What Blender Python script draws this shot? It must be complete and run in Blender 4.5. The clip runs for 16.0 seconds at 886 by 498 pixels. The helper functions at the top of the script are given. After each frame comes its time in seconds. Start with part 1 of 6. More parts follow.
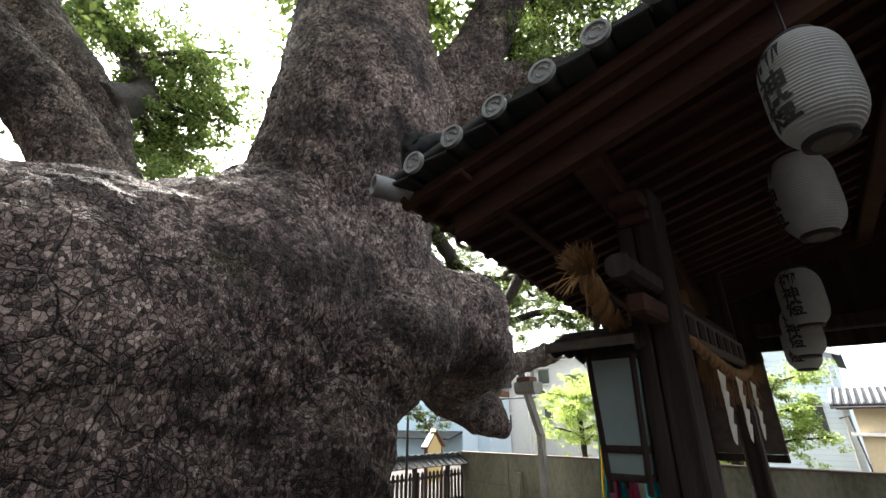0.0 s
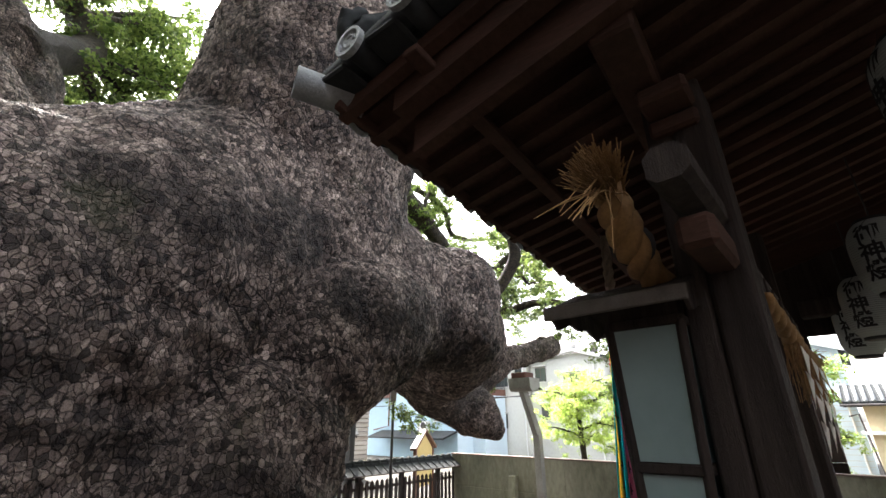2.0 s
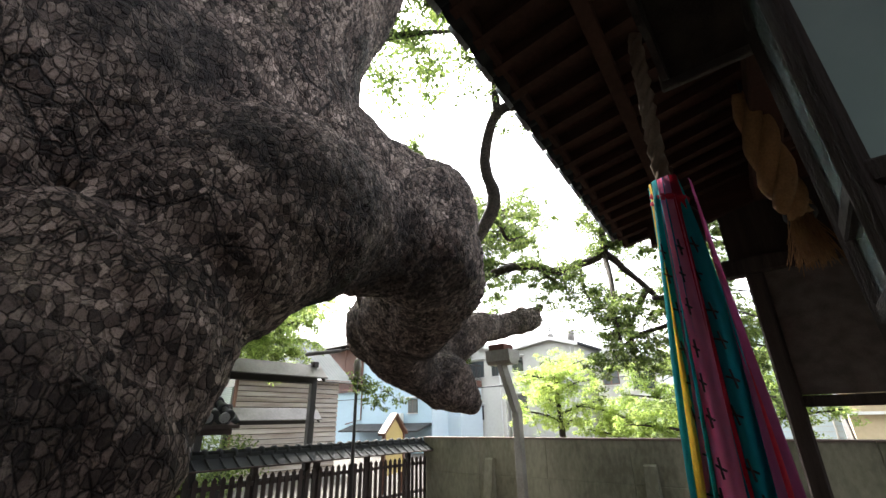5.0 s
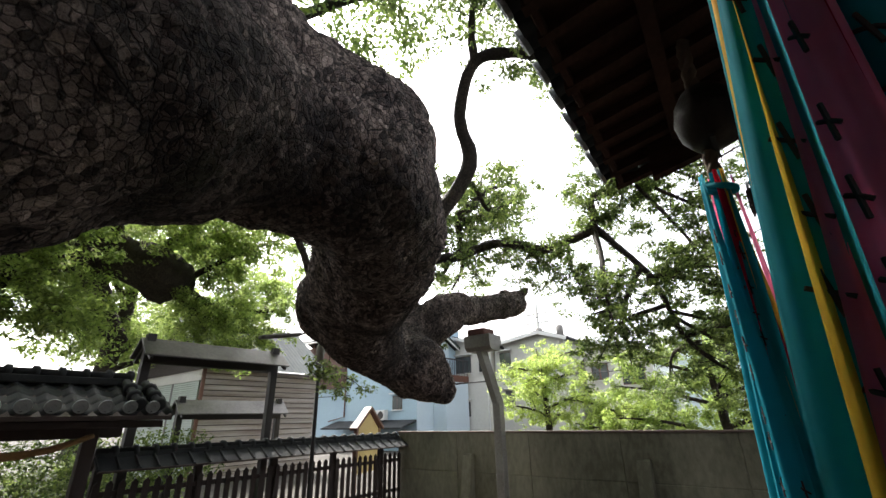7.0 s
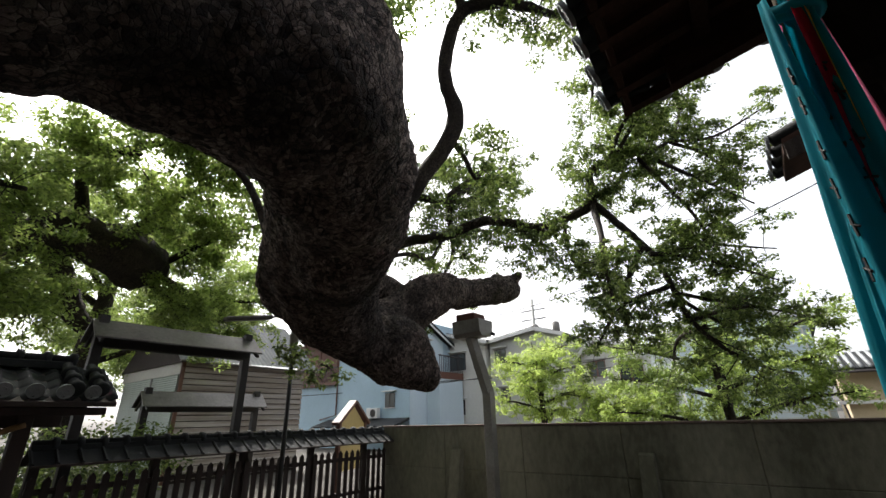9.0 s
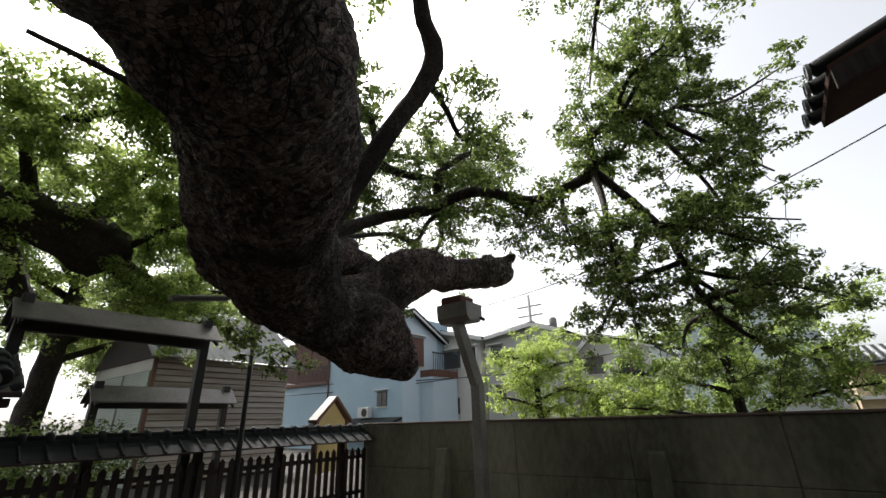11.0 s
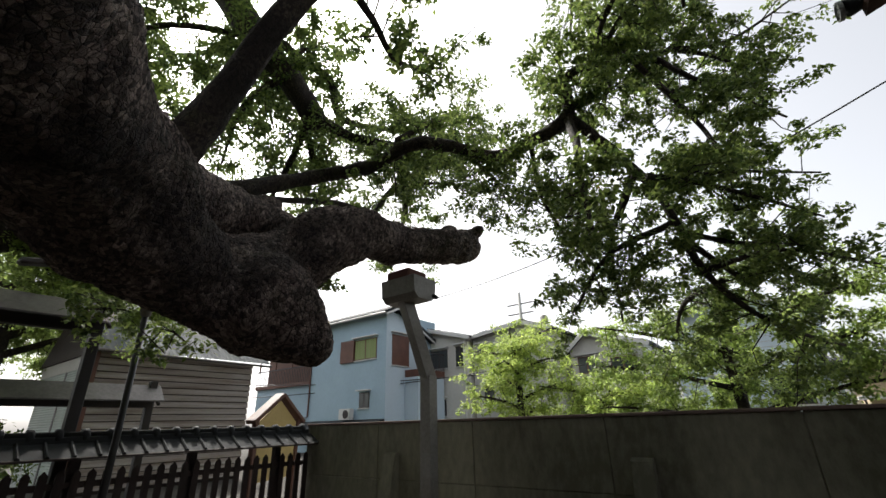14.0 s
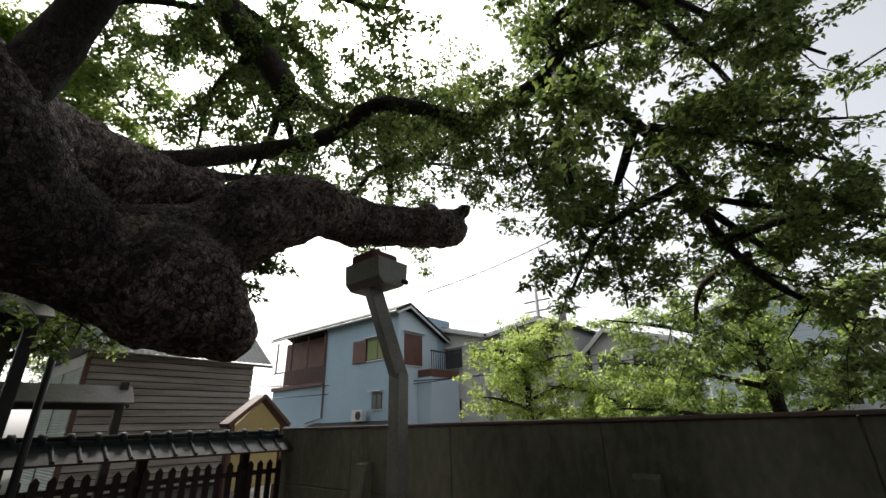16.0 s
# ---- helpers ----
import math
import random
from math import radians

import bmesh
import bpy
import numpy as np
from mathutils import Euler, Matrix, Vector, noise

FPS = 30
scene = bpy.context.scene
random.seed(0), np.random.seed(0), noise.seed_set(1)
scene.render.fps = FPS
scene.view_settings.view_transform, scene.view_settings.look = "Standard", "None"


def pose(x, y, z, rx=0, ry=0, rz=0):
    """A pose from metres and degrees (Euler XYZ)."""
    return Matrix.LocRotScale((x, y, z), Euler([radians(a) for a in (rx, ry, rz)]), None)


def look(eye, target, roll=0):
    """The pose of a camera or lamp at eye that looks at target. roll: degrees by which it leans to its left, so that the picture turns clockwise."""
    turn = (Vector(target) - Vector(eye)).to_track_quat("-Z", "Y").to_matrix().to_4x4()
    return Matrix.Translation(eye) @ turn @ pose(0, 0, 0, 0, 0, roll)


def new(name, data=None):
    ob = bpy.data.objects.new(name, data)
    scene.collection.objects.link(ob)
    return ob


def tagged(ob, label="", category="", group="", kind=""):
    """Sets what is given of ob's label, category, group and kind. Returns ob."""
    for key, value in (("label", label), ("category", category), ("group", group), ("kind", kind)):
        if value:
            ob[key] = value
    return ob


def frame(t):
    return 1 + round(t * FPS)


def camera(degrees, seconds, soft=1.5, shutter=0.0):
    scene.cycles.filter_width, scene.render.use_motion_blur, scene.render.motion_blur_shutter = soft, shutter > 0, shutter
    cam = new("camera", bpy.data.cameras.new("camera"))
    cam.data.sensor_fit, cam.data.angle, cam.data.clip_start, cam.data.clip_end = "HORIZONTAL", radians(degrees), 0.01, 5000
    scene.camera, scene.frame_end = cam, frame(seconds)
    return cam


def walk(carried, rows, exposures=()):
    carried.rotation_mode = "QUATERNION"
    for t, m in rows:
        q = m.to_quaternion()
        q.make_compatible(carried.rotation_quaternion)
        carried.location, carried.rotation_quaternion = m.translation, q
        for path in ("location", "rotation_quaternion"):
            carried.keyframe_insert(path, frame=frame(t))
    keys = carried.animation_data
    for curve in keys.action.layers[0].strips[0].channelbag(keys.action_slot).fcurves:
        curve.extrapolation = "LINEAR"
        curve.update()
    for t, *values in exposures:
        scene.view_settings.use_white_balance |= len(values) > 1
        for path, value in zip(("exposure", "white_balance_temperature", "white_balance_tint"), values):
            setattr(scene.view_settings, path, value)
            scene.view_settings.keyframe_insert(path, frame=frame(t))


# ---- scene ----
cam = camera(91.8, 16.0)
METRES, EYE, TILT, LEAN, TURN = 8.0, 2.4, -5.7, -1.1, -47.8
ROWS = [
    (0.0, 0.0, 0.0, 0.0, 0.57, 27.85, 1.08),
    (0.5, 0.0097, 0.0332, 0.0042, 0.48, 27.79, 1.12),
    (1.0, 0.0155, 0.0645, 0.0089, 0.37, 27.73, 1.19),
    (1.5, 0.0228, 0.0909, 0.0134, 0.25, 27.75, 1.25),
    (2.0, 0.0256, 0.1228, 0.0142, 0.24, 27.74, 1.29),
    (2.5, 0.0284, 0.1569, 0.0158, 0.12, 27.64, 1.39),
    (3.0, 0.033, 0.1904, 0.0078, 0.04, 27.62, 1.66),
    (3.5, 0.0329, 0.2165, -0.0123, -0.19, 27.82, 1.89),
    (4.0, 0.0282, 0.2371, -0.0216, -1.17, 27.82, 2.11),
    (6.5, 0.0813, 0.3874, -0.0257, -3.46, 27.25, 2.74),
    (7.0, 0.0895, 0.4159, -0.0296, -3.77, 27.29, 2.76),
    (7.5, 0.1029, 0.4413, -0.0331, -3.99, 27.3, 2.8),
    (8.0, 0.1127, 0.4632, -0.0341, -4.08, 27.35, 2.84),
    (8.5, 0.1162, 0.4871, -0.0405, -4.12, 27.37, 2.83),
    (9.0, 0.1202, 0.5113, -0.04, -4.18, 27.33, 2.82),
    (11.5, 0.1734, 0.6597, -0.0397, -4.59, 27.5, 3.13),
    (12.0, 0.1886, 0.6871, -0.0381, -4.67, 27.62, 3.11),
    (12.5, 0.2005, 0.7179, -0.0357, -4.67, 27.62, 3.06),
    (13.0, 0.2217, 0.7463, -0.0373, -4.73, 27.67, 3.07),
    (13.5, 0.2442, 0.7676, -0.035, -4.81, 27.75, 3.15),
    (14.0, 0.2641, 0.7921, -0.034, -4.82, 27.72, 3.11),
    (14.5, 0.2835, 0.8188, -0.029, -4.81, 27.75, 3.2),
    (15.0, 0.3066, 0.8436, -0.027, -4.44, 27.76, 3.23),
    (15.5, 0.3308, 0.8693, -0.0265, -3.18, 27.89, 3.02),
    (16.0, 0.3506, 0.8952, -0.0208, -1.72, 27.95, 2.78),
]
walk(cam, [(t, pose(0, 0, EYE, TILT, LEAN, TURN) @ pose(METRES * x, METRES * y, METRES * z, 90 + pitch, roll, yaw)) for t, x, y, z, yaw, pitch, roll in ROWS],
     exposures=[(0.0, 2.75), (2.0, 3.15), (4.2, 3.0), (7.0, 1.95), (9.0, 1.2), (11.5, 0.85), (14.0, 0.82), (16.0, 0.6)])

# ---- world, sun, exposure ----
world = bpy.data.worlds.new("sky")
scene.world = world
world.use_nodes = True
wt = world.node_tree
wt.nodes.clear()
SUN_AZ, SUN_EL = 68.0, 48.0
sky = wt.nodes.new("ShaderNodeTexSky")
sky.sky_type = "NISHITA"
sky.sun_disc = False
sky.sun_elevation = radians(SUN_EL)
sky.sun_rotation = radians(90.0 - SUN_AZ)
sky.dust_density = 4.0
sky.air_density = 1.0
veil = wt.nodes.new("ShaderNodeHueSaturation")
veil.inputs["Saturation"].default_value = 0.22
bg = wt.nodes.new("ShaderNodeBackground")
bg.inputs["Strength"].default_value = 0.15
wo = wt.nodes.new("ShaderNodeOutputWorld")
wt.links.new(sky.outputs["Color"], veil.inputs["Color"])
wt.links.new(veil.outputs["Color"], bg.inputs["Color"])
wt.links.new(bg.outputs["Background"], wo.inputs["Surface"])
sun_data = bpy.data.lights.new("sun", "SUN")
sun_data.energy = 3.2
sun_data.angle = radians(6.0)
sun_data.color = (1.0, 0.95, 0.88)
sun = new("sun", sun_data)
sun_way = Vector((math.cos(radians(SUN_AZ)) * math.cos(radians(SUN_EL)), math.sin(radians(SUN_AZ)) * math.cos(radians(SUN_EL)), math.sin(radians(SUN_EL))))
sun.matrix_world = look(sun_way * 60, (0, 0, 0))


# ---- materials ----
def nodes_of(name):
    m = bpy.data.materials.new(name)
    m.use_nodes = True
    return m, m.node_tree.nodes, m.node_tree.links, m.node_tree.nodes["Principled BSDF"]


def surface(name, base, dark, scale=8.0, rough=0.7, bump=0.3, metal=0.0, stretch=(1, 1, 1), stain=0.5, depth=0.01, vary=0.0, spec=0.5, fine=6.0):
    """A worn surface: fine grain and broad stains, in object space."""
    m, n, l, b = nodes_of(name)
    co = n.new("ShaderNodeTexCoord")
    mp = n.new("ShaderNodeMapping")
    mp.inputs["Scale"].default_value = stretch
    l.new(co.outputs["Object"], mp.inputs["Vector"])
    grain = n.new("ShaderNodeTexNoise")
    grain.inputs["Scale"].default_value = scale * fine
    grain.inputs["Detail"].default_value = 6
    grain.inputs["Roughness"].default_value = 0.65
    broad = n.new("ShaderNodeTexNoise")
    broad.inputs["Scale"].default_value = scale * 0.35
    broad.inputs["Detail"].default_value = 5
    for q in (grain, broad):
        l.new(mp.outputs["Vector"], q.inputs["Vector"])
    ramp = n.new("ShaderNodeMapRange")
    ramp.inputs["From Min"].default_value = 0.35
    ramp.inputs["From Max"].default_value = 0.68
    l.new(broad.outputs["Fac"], ramp.inputs["Value"])
    mul = n.new("ShaderNodeMath")
    mul.operation = "MULTIPLY"
    mul.inputs[1].default_value = stain
    l.new(ramp.outputs["Result"], mul.inputs[0])
    g2 = n.new("ShaderNodeMapRange")
    g2.inputs["From Min"].default_value = 0.3
    g2.inputs["From Max"].default_value = 0.7
    g2.inputs["To Max"].default_value = 0.45
    l.new(grain.outputs["Fac"], g2.inputs["Value"])
    add = n.new("ShaderNodeMath")
    add.operation = "ADD"
    add.use_clamp = True
    l.new(mul.outputs[0], add.inputs[0])
    l.new(g2.outputs["Result"], add.inputs[1])
    mix = n.new("ShaderNodeMix")
    mix.data_type = "RGBA"
    mix.inputs["A"].default_value = (*base, 1)
    mix.inputs["B"].default_value = (*dark, 1)
    l.new(add.outputs[0], mix.inputs["Factor"])
    last = mix.outputs["Result"]
    if vary:
        info = n.new("ShaderNodeObjectInfo")
        rr = n.new("ShaderNodeMapRange")
        rr.inputs["To Min"].default_value = 1 - vary
        rr.inputs["To Max"].default_value = 1 + vary
        l.new(info.outputs["Random"], rr.inputs["Value"])
        hs = n.new("ShaderNodeHueSaturation")
        l.new(rr.outputs["Result"], hs.inputs["Value"])
        l.new(last, hs.inputs["Color"])
        last = hs.outputs["Color"]
    l.new(last, b.inputs["Base Color"])
    b.inputs["Roughness"].default_value = rough
    b.inputs["Metallic"].default_value = metal
    b.inputs["Specular IOR Level"].default_value = spec
    if bump:
        bp = n.new("ShaderNodeBump")
        bp.inputs["Strength"].default_value = bump
        bp.inputs["Distance"].default_value = depth
        l.new(add.outputs[0], bp.inputs["Height"])
        l.new(bp.outputs["Normal"], b.inputs["Normal"])
    return m


def bark(name, light, mid, dark, plates=15.0, moss=0.2, depth=0.04):
    """Camphor bark: ragged flakes between dark cracks, long rifts, stains and some moss."""
    m, n, l, b = nodes_of(name)
    co = n.new("ShaderNodeTexCoord")
    mp = n.new("ShaderNodeMapping")
    mp.inputs["Scale"].default_value = (1, 1, 0.78)
    l.new(co.outputs["Object"], mp.inputs["Vector"])

    def noisy(scale, detail, rough, vec):
        q = n.new("ShaderNodeTexNoise")
        q.inputs["Scale"].default_value, q.inputs["Detail"].default_value, q.inputs["Roughness"].default_value = scale, detail, rough
        l.new(vec, q.inputs["Vector"])
        return q

    def warped(vec, by, amount):
        q = n.new("ShaderNodeVectorMath")
        q.operation = "MULTIPLY_ADD"
        q.inputs[1].default_value = (amount, amount, amount)
        l.new(by.outputs["Color"], q.inputs[0])
        l.new(vec, q.inputs[2])
        return q.outputs["Vector"]

    def edges(scale, vec):
        q = n.new("ShaderNodeTexVoronoi")
        q.feature = "DISTANCE_TO_EDGE"
        q.inputs["Scale"].default_value = scale
        l.new(vec, q.inputs["Vector"])
        return q.outputs["Distance"]

    def ranged(sock, a, c, lo=0.0, hi=1.0):
        r = n.new("ShaderNodeMapRange")
        r.inputs["From Min"].default_value, r.inputs["From Max"].default_value = a, c
        r.inputs["To Min"].default_value, r.inputs["To Max"].default_value = lo, hi
        l.new(sock, r.inputs["Value"])
        return r.outputs["Result"]

    def maths(op, a, c):
        q = n.new("ShaderNodeMath")
        q.operation = op
        for i, v in enumerate((a, c)):
            if isinstance(v, float):
                q.inputs[i].default_value = v
            else:
                l.new(v, q.inputs[i])
        return q.outputs[0]

    def blend(f, a, c):
        q = n.new("ShaderNodeMix")
        q.data_type = "RGBA"
        for key, v in (("A", a), ("B", c)):
            if isinstance(v, tuple):
                q.inputs[key].default_value = (*v, 1)
            else:
                l.new(v, q.inputs[key])
        l.new(f, q.inputs["Factor"])
        return q.outputs["Result"]

    def tones(scale, vec):
        q = n.new("ShaderNodeTexVoronoi")
        q.inputs["Scale"].default_value = scale
        l.new(vec, q.inputs["Vector"])
        sep = n.new("ShaderNodeSeparateColor")
        l.new(q.outputs["Color"], sep.inputs["Color"])
        return sep

    flow = warped(mp.outputs["Vector"], noisy(1.2, 2, 0.5, mp.outputs["Vector"]), 0.22)
    vec = warped(flow, noisy(plates * 1.5, 3, 0.6, flow), 0.36 / plates)
    fine = warped(flow, noisy(plates * 3.0, 3, 0.6, flow), 0.20 / plates)
    broad = noisy(0.9, 6, 0.60, co.outputs["Object"])
    blotch = noisy(2.6, 8, 0.72, co.outputs["Object"])
    grain = noisy(150.0, 4, 0.7, flow)
    plate, chip = tones(plates, vec), tones(plates * 2.1, fine)
    gap = maths("MAXIMUM", ranged(edges(plates, vec), 0.0, 0.07), ranged(blotch.outputs["Fac"], 0.42, 0.54, 0.0, 0.75))
    nick = ranged(edges(plates * 2.1, fine), 0.0, 0.10)
    rift = maths("MAXIMUM", ranged(edges(plates * 0.2, vec), 0.004, 0.018), ranged(broad.outputs["Fac"], 0.43, 0.50))
    pale = maths("MULTIPLY", ranged(chip.outputs["Red"], 0.1, 1.0, 0.38, 1.0), ranged(blotch.outputs["Fac"], 0.38, 0.58, 0.15, 1.0))
    pale = maths("MULTIPLY", pale, ranged(plate.outputs["Red"], 0.1, 0.8, 0.45, 1.0))
    colour = blend(pale, mid, light)
    colour = blend(ranged(chip.outputs["Green"], 0.62, 0.85, 0.0, 0.75), colour, dark)
    colour = blend(ranged(grain.outputs["Fac"], 0.50, 0.68, 0.0, 0.55), colour, dark)
    colour = blend(maths("MULTIPLY", ranged(nick, 1.0, 0.0, 0.0, 0.9), ranged(grain.outputs["Fac"], 0.36, 0.56, 0.35, 1.0)), colour, dark)
    colour = blend(ranged(broad.outputs["Fac"], 0.48, 0.60, 0.0, 0.72), colour, dark)
    open_part = maths("MULTIPLY", gap, rift)
    colour = blend(ranged(open_part, 0.0, 1.0, 0.06, 1.0), dark, colour)
    if moss:
        green = noisy(1.7, 8, 0.65, mp.outputs["Vector"])
        colour = blend(ranged(green.outputs["Fac"], 0.58, 0.70, 0.0, moss), colour, (0.075, 0.085, 0.022))
    l.new(colour, b.inputs["Base Color"])
    b.inputs["Roughness"].default_value = 0.75
    b.inputs["Specular IOR Level"].default_value = 0.25
    height = maths("ADD", maths("MULTIPLY", open_part, 0.8), maths("MULTIPLY", plate.outputs["Blue"], 0.35))
    height = maths("ADD", height, maths("MULTIPLY", maths("MULTIPLY", nick, ranged(chip.outputs["Blue"], 0.0, 1.0, 0.35, 1.0)), 0.55))
    height = maths("ADD", height, maths("MULTIPLY", grain.outputs["Fac"], 0.22))
    bp = n.new("ShaderNodeBump")
    bp.inputs["Strength"].default_value = 1.0
    bp.inputs["Distance"].default_value = depth
    l.new(height, bp.inputs["Height"])
    l.new(bp.outputs["Normal"], b.inputs["Normal"])
    return m


def leaf_material(name, top, young, glow=0.5):
    """Leaves: glossy skin, light shining through; each leaf its own tone."""
    m, n, l, b = nodes_of(name)
    geo = n.new("ShaderNodeNewGeometry")
    mix = n.new("ShaderNodeMix")
    mix.data_type = "RGBA"
    mix.inputs["A"].default_value = (*top, 1)
    mix.inputs["B"].default_value = (*young, 1)
    l.new(geo.outputs["Random Per Island"], mix.inputs["Factor"])
    l.new(mix.outputs["Result"], b.inputs["Base Color"])
    b.inputs["Roughness"].default_value = 0.45
    b.inputs["Specular IOR Level"].default_value = 0.35
    tr = n.new("ShaderNodeBsdfTranslucent")
    hs = n.new("ShaderNodeHueSaturation")
    hs.inputs["Hue"].default_value = 0.485
    hs.inputs["Saturation"].default_value = 0.92
    hs.inputs["Value"].default_value = 2.6
    l.new(mix.outputs["Result"], hs.inputs["Color"])
    l.new(hs.outputs["Color"], tr.inputs["Color"])
    ms = n.new("ShaderNodeMixShader")
    ms.inputs["Fac"].default_value = glow
    l.new(b.outputs["BSDF"], ms.inputs[1])
    l.new(tr.outputs["BSDF"], ms.inputs[2])
    l.new(ms.outputs["Shader"], n["Material Output"].inputs["Surface"])
    return m


def sheer(name, colour, through_part=0.4, rough=0.8):
    """Thin cloth or paper that light shines through."""
    m, n, l, b = nodes_of(name)
    co = n.new("ShaderNodeTexCoord")
    t = n.new("ShaderNodeTexNoise")
    t.inputs["Scale"].default_value = 9
    t.inputs["Detail"].default_value = 8
    l.new(co.outputs["Object"], t.inputs["Vector"])
    mr = n.new("ShaderNodeMapRange")
    mr.inputs["To Min"].default_value = 0.75
    mr.inputs["To Max"].default_value = 1.2
    l.new(t.outputs["Fac"], mr.inputs["Value"])
    hs = n.new("ShaderNodeHueSaturation")
    hs.inputs["Color"].default_value = (*colour, 1)
    l.new(mr.outputs["Result"], hs.inputs["Value"])
    l.new(hs.outputs["Color"], b.inputs["Base Color"])
    b.inputs["Roughness"].default_value = rough
    tr = n.new("ShaderNodeBsdfTranslucent")
    l.new(hs.outputs["Color"], tr.inputs["Color"])
    ms = n.new("ShaderNodeMixShader")
    ms.inputs["Fac"].default_value = through_part
    l.new(b.outputs["BSDF"], ms.inputs[1])
    l.new(tr.outputs["BSDF"], ms.inputs[2])
    l.new(ms.outputs["Shader"], n["Material Output"].inputs["Surface"])
    return m


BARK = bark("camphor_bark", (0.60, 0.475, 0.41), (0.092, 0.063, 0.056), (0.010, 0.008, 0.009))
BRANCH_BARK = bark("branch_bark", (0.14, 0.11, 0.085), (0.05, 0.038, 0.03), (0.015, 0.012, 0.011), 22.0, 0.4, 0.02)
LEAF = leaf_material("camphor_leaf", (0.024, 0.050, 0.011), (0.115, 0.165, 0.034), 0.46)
# lighter leaf copies for trees in the sun: sunlight put into the colour
LEAF_BRIGHT = leaf_material("sunlit_pale_leaf", (0.11, 0.17, 0.03), (0.24, 0.32, 0.065), 0.5)
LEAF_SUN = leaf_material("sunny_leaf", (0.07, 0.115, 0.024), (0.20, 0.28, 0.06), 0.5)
OLD_WOOD = surface("old_wood", (0.066, 0.050, 0.043), (0.014, 0.010, 0.009), 6, 0.85, 0.8, stretch=(7, 7, 0.3), depth=0.014, stain=0.7, spec=0.25)
BEAM_WOOD = surface("beam_wood", (0.085, 0.044, 0.033), (0.022, 0.014, 0.011), 5, 0.9, 0.4, stretch=(0.7, 0.7, 4), depth=0.006, spec=0.15)
PALE_WOOD = surface("weathered_wood", (0.14, 0.12, 0.105), (0.045, 0.037, 0.032), 7, 0.85, 0.8, stretch=(0.6, 4, 5), depth=0.01)
BLACK_WOOD = surface("black_painted_wood", (0.035, 0.03, 0.03), (0.015, 0.013, 0.013), 5, 0.6, 0.3)
FENCE_WOOD = surface("fence_wood", (0.045, 0.028, 0.024), (0.016, 0.011, 0.010), 6, 0.75, 0.4, stretch=(4, 4, 0.6), vary=0.2)
PLANK = surface("grey_planks", (0.50, 0.46, 0.43), (0.20, 0.15, 0.12), 4, 0.85, 0.5, stretch=(0.4, 3, 6), stain=0.7, vary=0.18)
TILE = surface("roof_tile", (0.034, 0.037, 0.040), (0.012, 0.014, 0.015), 7, 0.8, 0.3, stain=0.6, vary=0.2, spec=0.3)
TILE_FACE = surface("tile_face", (0.34, 0.36, 0.37), (0.13, 0.14, 0.145), 10, 0.6, 0.4, stain=0.5)
CONCRETE = surface("concrete", (0.30, 0.285, 0.215), (0.10, 0.098, 0.068), 2.2, 0.9, 0.4, stain=0.75, stretch=(1, 1, 0.5), depth=0.006)
CAP = surface("wall_cap", (0.22, 0.15, 0.13), (0.10, 0.08, 0.07), 5, 0.85, 0.3)
STEEL = surface("galvanised_steel", (0.34, 0.33, 0.31), (0.16, 0.145, 0.13), 4, 0.5, 0.15, metal=0.4, stain=0.6)
DARK_STEEL = surface("dark_steel", (0.04, 0.04, 0.042), (0.02, 0.02, 0.02), 4, 0.45, 0.1, metal=0.3)
SHEET = surface("sheet_roof", (0.17, 0.20, 0.205), (0.09, 0.105, 0.108), 2, 0.6, 0.1, spec=0.25, metal=0.0, stain=0.5)
TIN = surface("tin", (0.20, 0.19, 0.185), (0.08, 0.075, 0.072), 3, 0.4, 0.2, metal=0.6, stain=0.7)
RUST = surface("rusty_pad", (0.16, 0.06, 0.04), (0.06, 0.03, 0.025), 8, 0.8, 0.4)
STRAW = surface("straw", (0.36, 0.205, 0.08), (0.12, 0.065, 0.026), 12, 0.85, 0.5, stretch=(1, 1, 1), stain=0.5)
HEMP = surface("hemp_rope", (0.20, 0.155, 0.11), (0.08, 0.06, 0.04), 14, 0.9, 0.5)
PAPER = sheer("lantern_paper", (0.42, 0.45, 0.44), 0.3)
SHIDE = sheer("white_paper", (0.85, 0.84, 0.80), 0.3)
INK = surface("black_ink", (0.02, 0.02, 0.022), (0.012, 0.012, 0.012), 6, 0.7, 0.0)
TEAL = sheer("teal_cloth", (0.01, 0.42, 0.52))
PINK = sheer("pink_cloth", (0.93, 0.34, 0.55))
YELLOW = sheer("yellow_cloth", (0.92, 0.70, 0.12))
RED = sheer("red_cloth", (0.62, 0.03, 0.07))
PURPLE = sheer("mauve_cloth", (0.36, 0.10, 0.25))
BRONZE = surface("bronze", (0.045, 0.038, 0.032), (0.02, 0.017, 0.015), 8, 0.5, 0.2, metal=0.8)
BLUE_WALL = surface("pale_blue_render", (0.42, 0.56, 0.66), (0.33, 0.45, 0.54), 1.2, 0.9, 0.15, stain=0.5)
BLUE_LIGHT = surface("light_blue_render", (0.58, 0.68, 0.75), (0.50, 0.60, 0.67), 1.2, 0.9, 0.15, stain=0.5)
WHITE_WALL = surface("off_white_render", (0.68, 0.67, 0.63), (0.52, 0.51, 0.47), 1.0, 0.9, 0.15, stain=0.6)
GREY_WALL = surface("grey_render", (0.55, 0.55, 0.52), (0.40, 0.40, 0.38), 1.0, 0.9, 0.15, stain=0.6)
BEIGE_WALL = surface("beige_render", (0.55, 0.45, 0.30), (0.42, 0.34, 0.22), 1.2, 0.9, 0.2, stain=0.5)
